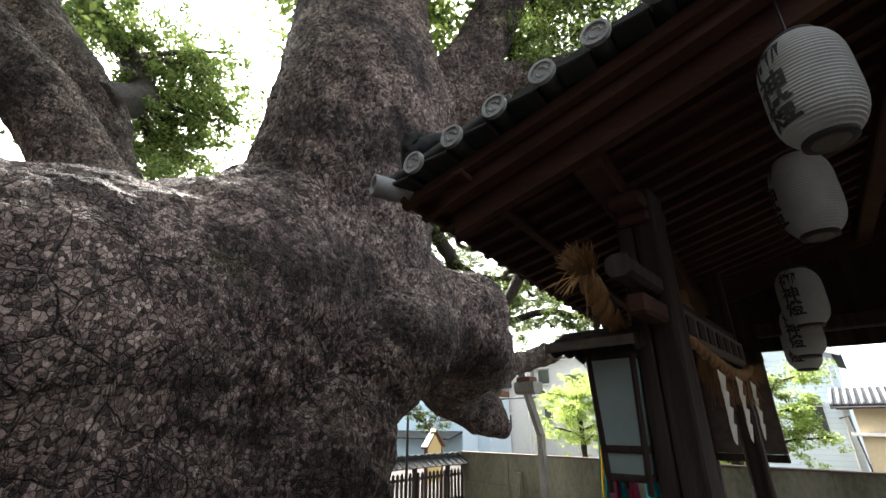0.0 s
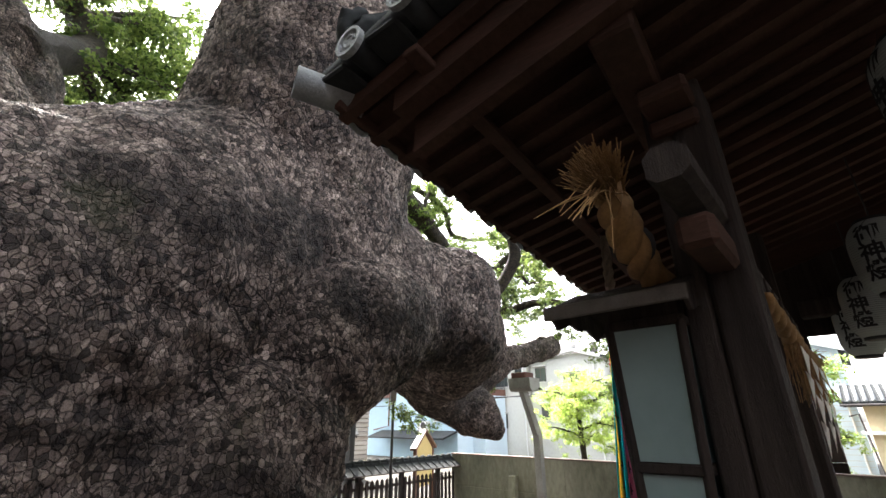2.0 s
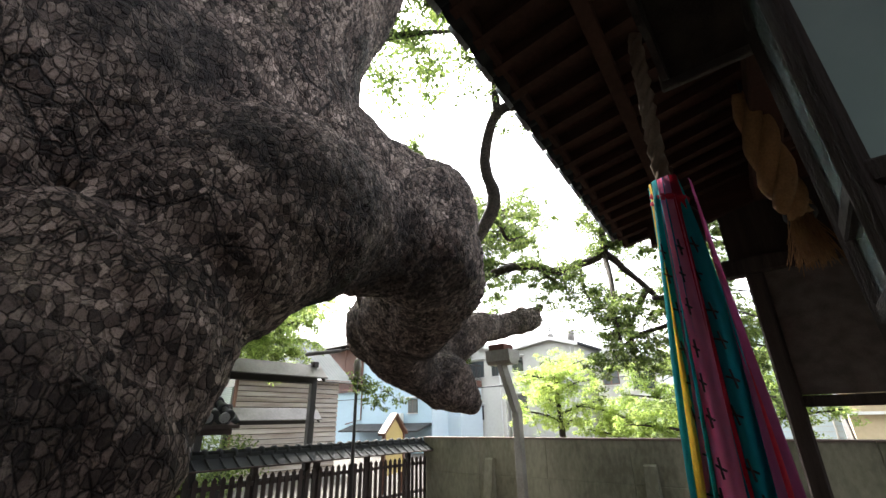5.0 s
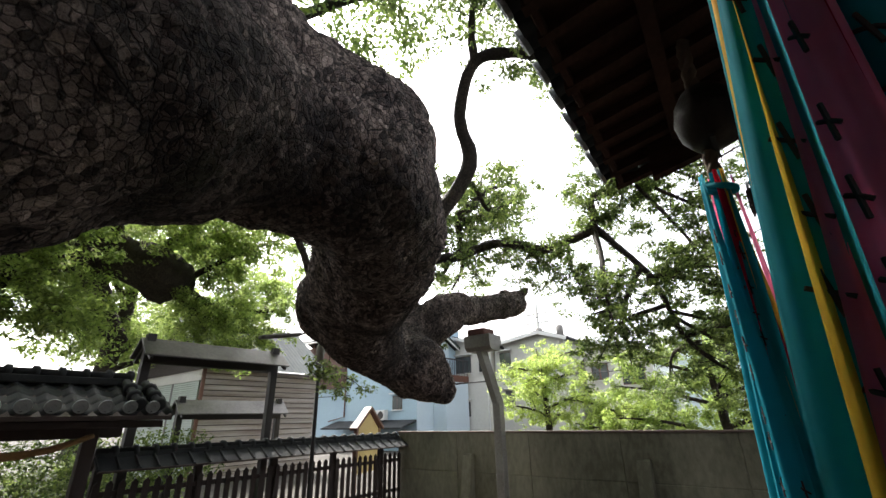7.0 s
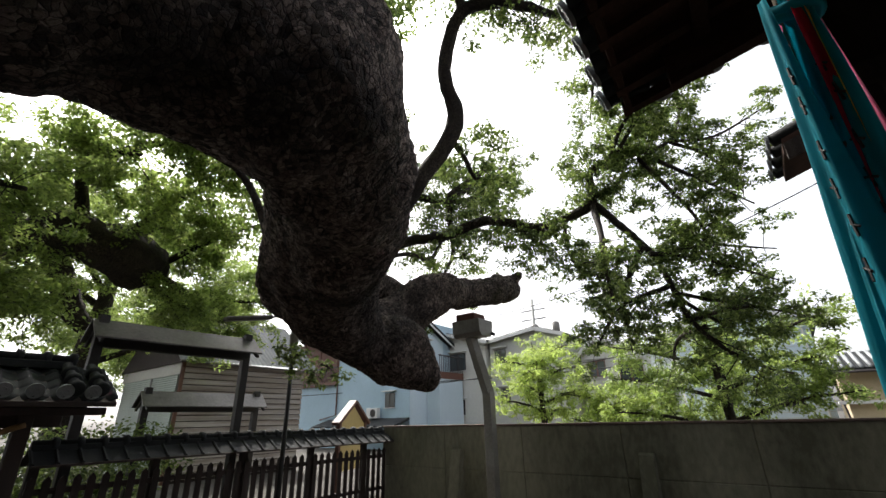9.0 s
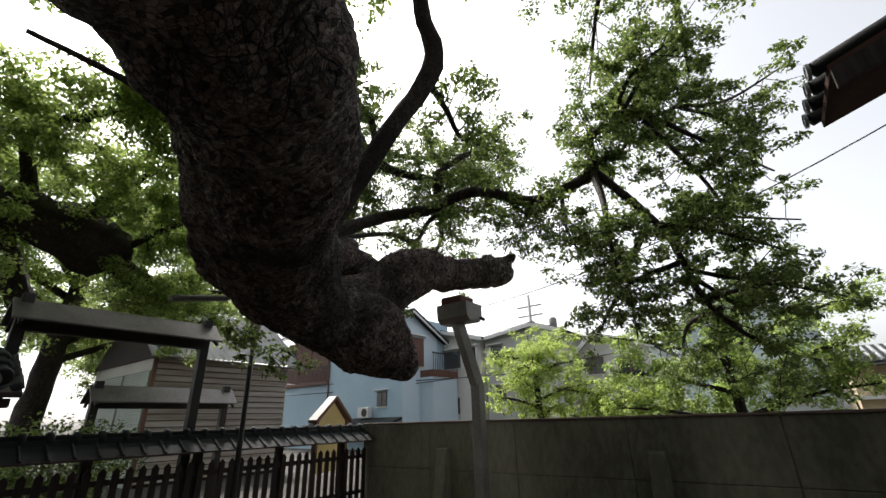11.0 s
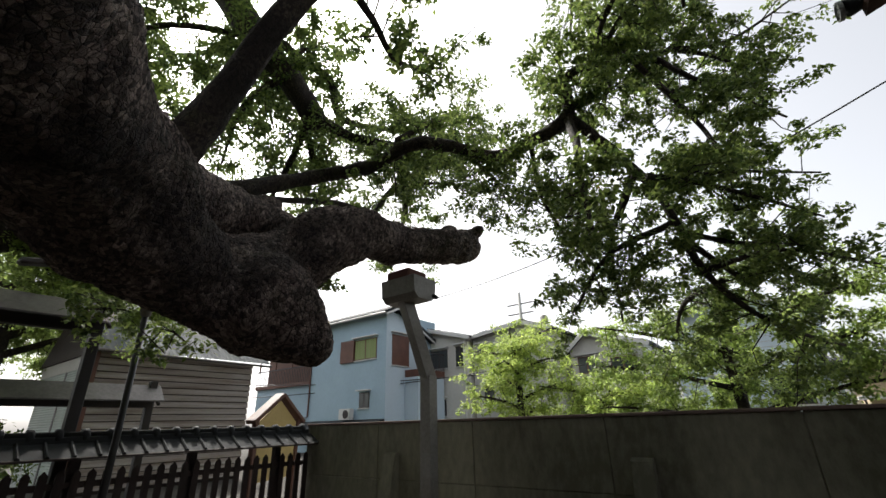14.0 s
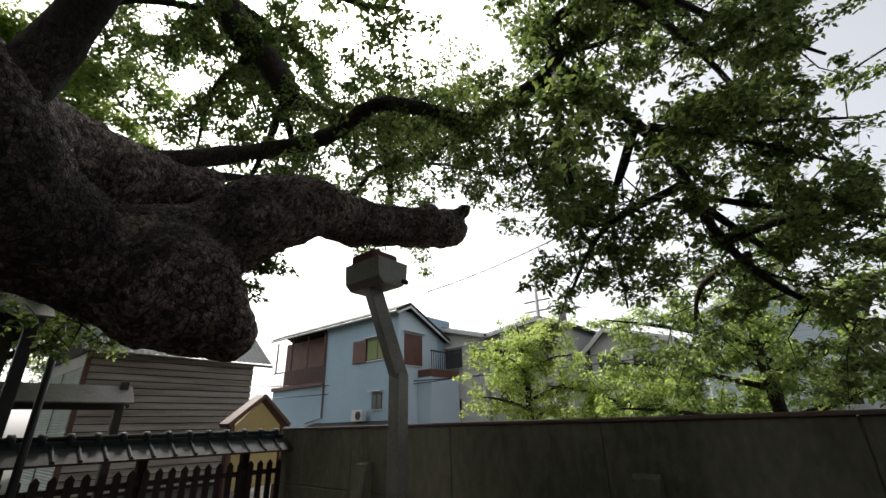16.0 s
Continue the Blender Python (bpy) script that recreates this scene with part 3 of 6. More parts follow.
def build_great_trunk():
    bm = bmesh.new()
    # two stems grown together at the foot, flaring into the ground
    limb(bm, (0.14, 5.56, -0.27, 2.61), (0.35, 5.23, 1.11, 2.18), (0.58, 4.95, 2.36, 2.03), (0.84, 5.16, 3.04, 1.58), (0.62, 5.88, 4.06, 1.07))
    limb(bm, (1.24, 5.23, -0.39, 2), (1.32, 4.99, 1.02, 1.7), (1.26, 4.81, 2.02, 1.59), (1.38, 4.51, 2.99, 1.46), (2.06, 4.59, 3.82, 1.33), (2.76, 4.74, 4.53, 1.41), (2.83, 4.3, 5.5, 1.27), (2.84, 4.16, 6.4, 1.22), (2.9, 4.35, 7.7, 1.1), (3.13, 4.81, 10.78, 0.95))
    limb(bm, (1.83, 4.32, -0.27, 1.21), (1.88, 3.9, 1.33, 0.85), (2.25, 3.43, 2.16, 0.66), (2.71, 3.79, 2.75, 0.47), (2.98, 4.2, 4.19, 0.95))
    # the sagging limb, its lower lip, elbow, belly and hanging tip
    limb(bm, (2.2, 4.5, 4.09, 1.18), (3.03, 4.28, 4.1, 0.91), (4.05, 4.05, 3.78, 0.68), (4.71, 3.91, 3.76, 0.64), (5.02, 4.09, 3.95, 0.61), (5.66, 4.74, 3.65, 0.56), (6.14, 5.61, 3.37, 0.5), (6.75, 6.16, 3.26, 0.63), (7.25, 6.37, 2.94, 0.49), (7.85, 6.57, 2.69, 0.37), (8.3, 6.39, 2.62, 0.53), (8.68, 6.19, 2.3, 0.25))
    limb(bm, (2.73, 3.53, 2.88, 0.59), (3.1, 3.61, 3.19, 0.64), (3.91, 3.83, 3.45, 0.53), (4.73, 3.82, 3.47, 0.55), (5.35, 4.21, 3.41, 0.52), (5.79, 4.68, 3.43, 0.51), (6.12, 5.14, 3.24, 0.5), (6.59, 5.82, 3.22, 0.46))
    limb(bm, (8.06, 6.77, 2.92, 0.47), (8.6, 6.7, 3.22, 0.41), (8.96, 6.5, 3.57, 0.39), (9.45, 6.42, 3.80, 0.33), (9.95, 6.52, 3.87, 0.29), (10.8, 6.5, 4.08, 0.29), (11.5, 6.47, 4.28, 0.28), (11.95, 6.46, 4.38, 0.25))
    limb(bm, (11.41, 6.47, 4.39, 0.21), (11.78, 6.4, 4.54, 0.1), (12.02, 6.25, 4.68, 0.11))
    # limbs that rise behind the shoulder
    limb(bm, (0.62, 6.2, 4.01, 0.95), (0.45, 6.88, 5.25, 0.59), (-0.09, 7.07, 6.18, 0.47), (-0.74, 7.33, 6.9, 0.46), (-2.2, 7.8, 8.4, 0.4))
    limb(bm, (0.74, 6.58, 4.12, 0.93), (0.64, 7.46, 5.64, 0.55), (0.05, 7.75, 6.98, 0.59), (-0.89, 7.99, 8.23, 0.55), (-1.83, 8.54, 10.52, 0.46))
    limb(bm, (2.99, 4.4, 4.95, 1.01), (3.85, 4.29, 6.23, 0.63), (4.24, 4, 7.44, 0.51), (4.78, 3.37, 8.83, 0.47), (5.19, 2.87, 10.79, 0.45))
    limb(bm, (4.4, 3.8, 7.3, 0.4), (5, 3.1, 7.9, 0.32), (5.9, 2.3, 8.3, 0.26), (7.2, 1.2, 9.2, 0.18))
    # the swollen front of the foot
    limb(bm, (-0.74, 4.47, 2.27, 1.59), (0.26, 4.38, 2.72, 1.51), (1.23, 4.5, 3.14, 1.4), (1.84, 4.46, 3.56, 1.36))
    # the shoulder behind the belly, from which the long branch grows
    limb(bm, (6.6, 6.4, 3.4, 0.6), (7.25, 6.85, 3.55, 0.50), (7.85, 7.1, 3.72, 0.40), (8.3, 7.3, 3.92, 0.30), (8.75, 7.4, 4.2, 0.16))
    limb(bm, (8.2, 7.2, 3.8, 0.30), (8.8, 7.05, 3.8, 0.22), (9.1, 7.0, 3.78, 0.14))
    me = remeshed("trunk", bm, 0.026, 22)
    lumpy(me, 0.035, 0.014)
    me.materials.append(BARK)
    ob = new("trunk", me)
    ob.parent = great_tree
    ob.matrix_parent_inverse = great_tree.matrix_world.inverted()


build_great_trunk()
twig_bm = bmesh.new()
leaves = Leaves(11)


def branch(*pts, sides=8, rough=0.25, name="branch", owner=None, mat=None):
    line = smooth_line(pts, 6)
    bm = bmesh.new()
    tube(bm, line, sides, rough)
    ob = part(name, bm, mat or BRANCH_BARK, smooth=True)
    o = owner or great_tree
    ob.parent = o
    ob.matrix_parent_inverse = o.matrix_world.inverted()
    return line


# branch that climbs from behind the elbow
a = branch((6.9, 5.98, 3.2, 0.20), (7.13, 5.78, 3.65, 0.145), (7.32, 5.2, 4.5, 0.11), (7.54, 4.70, 5.38, 0.115), (7.28, 4.66, 6.1, 0.09), (7.32, 4.36, 6.98, 0.09), (7.7, 3.85, 7.15, 0.085), (8.6, 3.5, 7.5, 0.06), (9.8, 3.2, 8.3, 0.035), sides=10)
leafy(leaves, twig_bm, a, 0.72, 16, 0.9, 60, 0.22, seed=2)
a = branch((7.32, 4.36, 6.95, 0.075), (7.2, 4.3, 7.6, 0.055), (7.0, 4.0, 8.6, 0.03))
leafy(leaves, twig_bm, a, 0.3, 10, 1.0, 60, 0.26, seed=3)
a = branch((7.5, 4.8, 5.25, 0.05), (8.2, 5.0, 5.3, 0.04), (8.7, 5.1, 5.2, 0.03), (9.4, 5.0, 5.6, 0.015))
leafy(leaves, twig_bm, a, 0.3, 16, 0.6, 50, 0.2, seed=8)
# bare sprout that hugs the back of the belly
branch((5.9, 5.7, 3.15, 0.06), (5.78, 5.85, 3.45, 0.05), (5.7, 6.0, 3.85, 0.042), (5.5, 6.1, 4.2, 0.038), (5.2, 6.2, 4.35, 0.032), (4.6, 6.4, 4.5, 0.02))
# long branch over the stub to the forked node
a = branch((8.1, 7.5, 4.2, 0.14), (8.8, 7.45, 4.62, 0.11), (9.5, 7.2, 5.0, 0.10), (9.7, 6.5, 4.98, 0.095), (9.8, 5.8, 5.08, 0.09), (10.4, 5.5, 5.2, 0.09), (10.8, 5.15, 5.1, 0.095), (10.85, 4.6, 5.15, 0.085), (10.92, 4.06, 5.36, 0.095), (10.88, 3.98, 5.95, 0.065), (11.2, 3.5, 6.2, 0.05), (12.3, 2.75, 6.85, 0.04), (13.3, 2.4, 8.2, 0.02), sides=10, rough=0.35)
leafy(leaves, twig_bm, a, 0.22, 46, 0.7, 70, 0.21, seed=4)
leafy(leaves, twig_bm, a, 0.72, 24, 0.9, 50, 0.2, seed=5)
# thin crooked branch beyond the stub
a = branch((8.6, 7.6, 4.35, 0.06), (9.3, 7.95, 4.75, 0.05), (10.4, 8.1, 5.2, 0.05), (11.2, 8.1, 5.32, 0.05), (11.7, 7.95, 6.05, 0.045), (12.6, 7.3, 6.3, 0.03), (13.6, 6.6, 6.2, 0.015))
leafy(leaves, twig_bm, a, 0.45, 24, 0.8, 50, 0.22, seed=9)
a = branch((10.92, 4.06, 5.3, 0.06), (10.4, 3.85, 4.5, 0.05), (9.95, 3.75, 3.85, 0.035), (9.9, 3.7, 3.2, 0.02))
leafy(leaves, twig_bm, a, 0.45, 14, 0.6, 60, 0.22, seed=6)
a = branch((10.92, 4.06, 5.35, 0.075), (11.15, 3.7, 4.85, 0.065), (11.64, 3.34, 4.3, 0.055), (11.65, 3.15, 3.6, 0.048), (11.92, 3.05, 3.17, 0.042), (12.4, 2.75, 2.75, 0.035), (12.72, 2.34, 2.44, 0.026), (13.3, 1.9, 2.3, 0.016))
leafy(leaves, twig_bm, a, 0.3, 28, 0.75, 64, 0.19, 0.074, seed=7)
for k, (p, q) in enumerate((((11.4, 2.9, 6.0), (12.6, 1.7, 5.2)), ((11.2, 3.2, 6.1), (12.6, 2.4, 4.4)), ((11.1, 3.3, 4.2), (12.8, 1.7, 3.8)), ((10.8, 4.0, 5.4), (12.2, 3.6, 6.8)), ((11.0, 3.5, 6.2), (11.4, 2.0, 7.4)), ((11.8, 3.1, 3.5), (13.8, 2.6, 3.3)), ((11.5, 3.2, 3.7), (11.7, 4.6, 2.9)), ((11.2, 3.4, 4.4), (12.2, 4.8, 3.9)), ((12.3, 2.9, 3.1), (13.6, 3.8, 2.5)), ((11.0, 3.5, 6.2), (12.6, 3.0, 7.8)), ((10.9, 3.7, 5.9), (10.6, 2.4, 6.9)))):
    m = [(u + v) / 2 + 0.2 * math.sin(3.1 * k + i) for i, (u, v) in enumerate(zip(p, q))]
    a = branch((*p, 0.045), (*m, 0.032), (*q, 0.015), sides=6)
    leafy(leaves, twig_bm, a, 0.25, 18, 0.8, 64, 0.19, 0.074, seed=20 + k)
for k, (p, q) in enumerate((((11.64, 3.34, 4.3), (12.6, 1.6, 4.3)), ((11.65, 3.15, 3.6), (12.7, 1.9, 3.7)), ((11.92, 3.05, 3.17), (12.8, 1.4, 3.1)), ((12.3, 2.75, 6.85), (12.7, 1.1, 7.1)), ((12.3, 2.75, 6.85), (12.7, 1.8, 5.5)), ((10.85, 4.6, 5.2), (12.2, 4.8, 4.3)), ((10.4, 5.5, 5.2), (12.2, 5.7, 5.1)), ((11.4, 3.5, 4.5), (12.4, 4.2, 2.8)), ((11.64, 3.34, 4.3), (12.4, 2.6, 5.2)))):
    m = [(u + v) / 2 + 0.2 * math.sin(2.7 * k + i) for i, (u, v) in enumerate(zip(p, q))]
    a = branch((*p, 0.04), (*m, 0.028), (*q, 0.012), sides=6)
    leafy(leaves, twig_bm, a, 0.35, 16, 0.75, 64, 0.19, 0.074, seed=200 + k)
# a bough from the stem's crown that comes down over the lane
a = branch((7.2, 1.2, 9.2, 0.12), (9.0, 1.6, 9.0, 0.09), (10.8, 2.2, 8.4, 0.06), (12.2, 2.4, 7.4, 0.03))
leafy(leaves, twig_bm, a, 0.35, 22, 1.1, 55, 0.28, 0.09, seed=41)
a = branch((9.0, 1.6, 9.0, 0.07), (10.6, 3.2, 8.8, 0.05), (12.4, 4.2, 8.2, 0.02))
leafy(leaves, twig_bm, a, 0.3, 26, 1.1, 55, 0.28, 0.09, seed=42)
def dead_limb(z):
    """A place on the dead limb at that height."""
    line = ((7.25, 10.42, 8.92), (8.45, 9.75, 9.35), (9.7, 9.15, 10.0), (12.0, 7.4, 10.4))
    for (z0, x0, y0), (z1, x1, y1) in zip(line, line[1:]):
        if z <= z1:
            f = (z - z0) / (z1 - z0)
            return (x0 + (x1 - x0) * f, y0 + (y1 - y0) * f, z)


# limb stub behind, and the boughs above it
a = branch((7.4, 10.4, 12.0, 0.40), (9.15, 10.0, 9.7, 0.31), (9.75, 9.35, 8.45, 0.26), (10.3, 9.0, 7.5, 0.23), (10.42, 8.92, 7.25, 0.15), sides=12)
a = branch((9.2, 10.0, 9.9, 0.13), (10.4, 10.3, 10.2, 0.11), (11.25, 9.9, 9.7, 0.10), (11.6, 9.83, 8.75, 0.09), (12.3, 9.35, 8.6, 0.075), (13.5, 8.7, 8.9, 0.04))
leafy(leaves, twig_bm, a, 0.3, 34, 1.0, 70, 0.24, seed=32)
a = branch((10.25, 9.05, 7.55, 0.12), (10.7, 8.4, 7.0, 0.10), (11.4, 7.9, 6.9, 0.085), (12.3, 7.6, 7.2, 0.06), (13.4, 7.4, 8.0, 0.035))
leafy(leaves, twig_bm, a, 0.15, 36, 1.1, 70, 0.3, seed=31)
for k, (z, q) in enumerate(((8.6, (11.0, 9.6, 10.6)), (7.0, (13.8, 8.3, 9.6)), (7.1, (14.6, 7.3, 9.2)), (7.5, (10.2, 10.4, 5.4)), (6.9, (12.8, 9.0, 5.4)), (8.4, (9.6, 11.2, 6.8)), (9.8, (8.2, 12.2, 9.6)), (10.8, (5.6, 9.4, 9.2)), (8.9, (10.8, 11.4, 8.6)), (7.8, (11.4, 10.6, 6.6)), (9.4, (7.0, 11.4, 8.4)), (9.0, (12.0, 11.0, 9.6)))):
    p = dead_limb(z) if z > 7.2 else (11.6, 7.85, z)
    m = [(u + v) / 2 + 0.3 * math.sin(2.3 * k + i) for i, (u, v) in enumerate(zip(p, q))]
    a = branch((*p, 0.09), (*m, 0.06), (*q, 0.02), sides=6)
    leafy(leaves, twig_bm, a, 0.15, 25, 1.3, 75, 0.30, 0.095, seed=50 + k)
# boughs behind the stem, over the yard
a = branch((0.2, 7.4, 6.9, 0.35), (0.9, 8.6, 8.2, 0.26), (0.57, 9.56, 9.63, 0.24), (-0.3, 9.6, 10.4, 0.2), (-1.4, 10.4, 12.0, 0.12), sides=10)
leafy(leaves, twig_bm, a, 0.4, 26, 1.6, 80, 0.4, 0.1, seed=70)
for k, (p, q) in enumerate((((0.9, 8.6, 8.2), (2.2, 11.0, 8.4)), ((0.9, 8.6, 8.0), (1.6, 10.2, 6.6)), ((0.6, 9.5, 9.6), (2.4, 10.4, 11.2)), ((3.2, 4.6, 11.0), (3.0, 7.0, 11.5)), ((3.2, 4.6, 10.8), (5.2, 6.4, 10.8)), ((5.2, 2.8, 10.8), (6.8, 3.2, 10.4)), ((5.0, 3.0, 10.0), (7.2, 4.6, 9.6)), ((0.8, 7.2, 6.0), (1.8, 9.6, 6.2)), ((5.4, 2.7, 8.1), (7.0, 2.6, 8.6)), ((7.2, 1.2, 9.2), (9.2, 1.6, 7.6)), ((6.6, 1.8, 8.8), (9.6, 2.2, 8.6)))):
    m = [(u + v) / 2 + 0.3 * math.sin(1.7 * k + i) for i, (u, v) in enumerate(zip(p, q))]
    a = branch((*p, 0.10), (*m, 0.06), (*q, 0.02), sides=6)
    leafy(leaves, twig_bm, a, 0.25, 24, 1.3, 75, 0.36, 0.095, seed=80 + k)
for k, (p, q) in enumerate((((0.6, 9.5, 9.6), (2.9, 10.2, 12.0)), ((0.9, 8.6, 8.2), (3.0, 10.0, 9.8)), ((0.5, 9.4, 9.5), (0.2, 10.4, 11.0)), ((1.0, 8.8, 8.3), (2.6, 10.2, 7.8)), ((1.6, 9.4, 9.0), (1.5, 10.4, 10.2)))):
    m = [(u + v) / 2 + 0.25 * math.sin(1.9 * k + i) for i, (u, v) in enumerate(zip(p, q))]
    a = branch((*p, 0.08), (*m, 0.05), (*q, 0.02), sides=6)
    leafy(leaves, twig_bm, a, 0.3, 24, 1.0, 70, 0.3, 0.095, seed=230 + k)
# the high crown: boughs added out of view to shade the hall and the yard
for k, (p, q) in enumerate((((3.2, 4.6, 11.0), (4.6, 2.2, 12.4)), ((3.2, 4.6, 11.0), (6.6, 5.6, 12.4)), ((3.2, 4.6, 11.0), (1.4, 1.8, 12.2)), ((5.2, 2.8, 10.8), (7.6, 0.2, 11.6)), ((-1.8, 8.6, 10.5), (-2.6, 5.6, 11.4)), ((-2.2, 7.8, 8.4), (-3.4, 5.0, 9.6)), ((3.2, 4.6, 11.0), (4.4, 8.2, 12.2)), ((6.6, 9.6, 11.0), (4.4, 11.2, 11.4)), ((6.6, 9.6, 11.0), (9.4, 6.0, 12.0)), ((5.2, 2.8, 10.8), (8.8, 3.6, 11.8)), ((3.2, 4.6, 11.0), (-0.6, 3.4, 12.2)), ((3.2, 4.6, 11.0), (-3.0, 0.4, 12.2)), ((-2.6, 5.6, 11.4), (-4.6, 2.0, 11.0)))):
    m = [(u + v) / 2 + 0.3 * math.sin(1.3 * k + i) for i, (u, v) in enumerate(zip(p, q))]
    a = branch((*p, 0.16), (*m, 0.10), (*q, 0.03), sides=6)
    leafy(leaves, twig_bm, a, 0.2, 34, 2.0, 60, 0.7, 0.15, seed=140 + k)
# sprigs that grow from the bark and hang below the belly
for k, (x, y, z) in enumerate(((7.6, 6.9, 3.6), (8.0, 7.6, 2.5), (7.3, 7.4, 2.6), (9.3, 6.9, 3.2), (9.0, 7.2, 2.9))):
    leafy(leaves, twig_bm, [(x, y, z, 0.02), (x + 0.1, y, z - 0.05, 0.02)], 0, 5, 0.3, 40, 0.15, 0.07, seed=100 + k)
for o in (leaves.build("crown", LEAF, None), tagged(part("twig_growth", twig_bm, BRANCH_BARK), kind="stuff")):
    o.parent = great_tree
    o.matrix_parent_inverse = great_tree.matrix_world.inverted()


def leafy_tree(name, label, foot, limbs, material, seed, twigs=20, reach=1.0, per=70, clump=0.32, size=0.09, bark_mat=None, bare=()):
    """A tree of its own: trunk, boughs from (x, y, z, r) points, twigs and a crown."""
    t = thing(name, label, "tree", foot)
    lv, tb = Leaves(seed), bmesh.new()
    for k, pts in enumerate(limbs):
        line = branch(*pts, sides=10 if k == 0 else 7, name="trunk" if k == 0 else "branch", owner=t, mat=bark_mat)
        leafy(lv, tb, line, 0.25 if k else 0.6, 0 if k in bare else twigs, reach, per, clump, size, seed=seed * 7 + k)
    for o in (lv.build("crown", material, None), tagged(part("twig_growth", tb, BRANCH_BARK), kind="stuff")):
        o.parent = t
        o.matrix_parent_inverse = t.matrix_world.inverted()


# the second old tree across the yard, its burl and boughs
leafy_tree("camphor_tree", "second camphor tree with a burl-swollen limb and dense leaves", (1.2, 14.5, 0),
           [[(1.2, 14.5, -0.2, 0.9), (1.4, 14.3, 2.0, 0.7), (1.8, 14.0, 4.0, 0.62), (1.4, 14.6, 7.5, 0.45), (1.0, 15.0, 11.0, 0.2)],
            [(1.7, 14.0, 3.8, 0.6), (3.8, 13.3, 4.8, 0.50), (5.1, 13.9, 5.7, 0.48), (6.4, 14.15, 5.7, 0.62), (7.3, 14.4, 5.5, 0.62), (7.7, 14.5, 5.3, 0.25)],
            [(5.2, 13.9, 5.6, 0.3), (5.7, 14.3, 4.8, 0.26), (6.1, 14.5, 4.2, 0.25), (6.5, 14.6, 3.8, 0.16)],
            [(6.4, 14.2, 5.9, 0.2), (7.6, 15.2, 7.0, 0.13), (9.4, 16.4, 7.6, 0.06)],
            [(3.8, 13.4, 5.0, 0.22), (4.6, 14.8, 6.8, 0.14), (6.6, 16.0, 8.2, 0.05)],
            [(7.4, 14.5, 5.5, 0.12), (9.2, 15.2, 5.2, 0.08), (11.4, 15.4, 5.6, 0.03)],
            [(5.8, 14.2, 6.0, 0.15), (5.2, 12.6, 7.0, 0.1), (5.8, 11.2, 6.8, 0.03)],
            [(2.4, 13.8, 4.6, 0.2), (3.2, 12.2, 5.6, 0.12), (4.4, 11.2, 5.4, 0.04)],
            [(7.4, 14.5, 5.5, 0.1), (8.4, 13.4, 6.4, 0.07), (9.4, 12.4, 7.0, 0.02)],
            [(6.4, 14.2, 5.9, 0.1), (7.4, 13.0, 7.2, 0.07), (8.4, 11.8, 8.2, 0.02)],
            [(9.2, 15.2, 5.2, 0.08), (10.6, 16.0, 6.5, 0.06), (12.5, 17.0, 7.2, 0.02)],
            [(5.2, 12.6, 7.0, 0.1), (6.4, 11.6, 7.6, 0.06), (7.6, 11.0, 7.4, 0.02)],
            [(7.4, 14.5, 5.2, 0.1), (8.6, 14.6, 4.6, 0.06), (10.2, 14.8, 4.5, 0.02)],
            [(4.0, 13.4, 4.9, 0.12), (4.4, 12.8, 4.2, 0.06), (5.2, 12.4, 3.8, 0.02)]],
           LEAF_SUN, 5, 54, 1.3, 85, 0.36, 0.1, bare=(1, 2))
leafy_tree("camphor_tree", "leafy camphor tree standing behind the shed", (8.5, 24.0, 0),
           [[(8.5, 24, -0.2, 0.5), (8.6, 23.8, 3.0, 0.4), (8.8, 23.5, 6.5, 0.3), (9.0, 23.5, 9.5, 0.1)]] +
           [[(8.7, 23.7, 4.0 + 0.6 * k, 0.15), (8.7 + 2.2 * math.cos(0.8 * k), 23.6 + 2.2 * math.sin(0.8 * k), 5.0 + 0.6 * k, 0.1), (8.7 + 4.4 * math.cos(0.8 * k), 23.6 + 4.0 * math.sin(0.8 * k), 5.4 + 0.6 * k, 0.03)] for k in range(8)],
           LEAF_SUN, 6, 36, 1.9, 85, 0.55, 0.13)
leafy_tree("camphor_tree", "tall leafy camphor tree beyond the shed", (13.0, 29.0, 0),
           [[(13, 29, -0.2, 0.5), (13.1, 29, 3.0, 0.4), (13.2, 28.8, 6.5, 0.3), (13.4, 28.8, 9.5, 0.1)]] +
           [[(13.1, 29, 3.4 + 0.6 * k, 0.15), (13.1 + 2.0 * math.cos(0.9 * k), 29 + 2.2 * math.sin(0.9 * k), 4.2 + 0.6 * k, 0.1), (13.1 + 4.0 * math.cos(0.9 * k), 29 + 4.0 * math.sin(0.9 * k), 4.6 + 0.6 * k, 0.03)] for k in range(8)],
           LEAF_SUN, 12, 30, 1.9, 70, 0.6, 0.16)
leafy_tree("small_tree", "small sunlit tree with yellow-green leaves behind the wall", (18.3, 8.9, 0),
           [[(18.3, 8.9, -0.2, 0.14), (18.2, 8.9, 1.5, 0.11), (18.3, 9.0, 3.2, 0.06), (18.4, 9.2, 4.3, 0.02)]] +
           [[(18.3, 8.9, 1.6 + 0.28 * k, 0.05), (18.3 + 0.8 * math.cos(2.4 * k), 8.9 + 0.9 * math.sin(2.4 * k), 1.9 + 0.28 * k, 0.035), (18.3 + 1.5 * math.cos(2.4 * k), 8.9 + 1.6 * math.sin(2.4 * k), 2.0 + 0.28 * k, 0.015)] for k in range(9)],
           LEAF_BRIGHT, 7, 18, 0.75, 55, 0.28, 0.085)
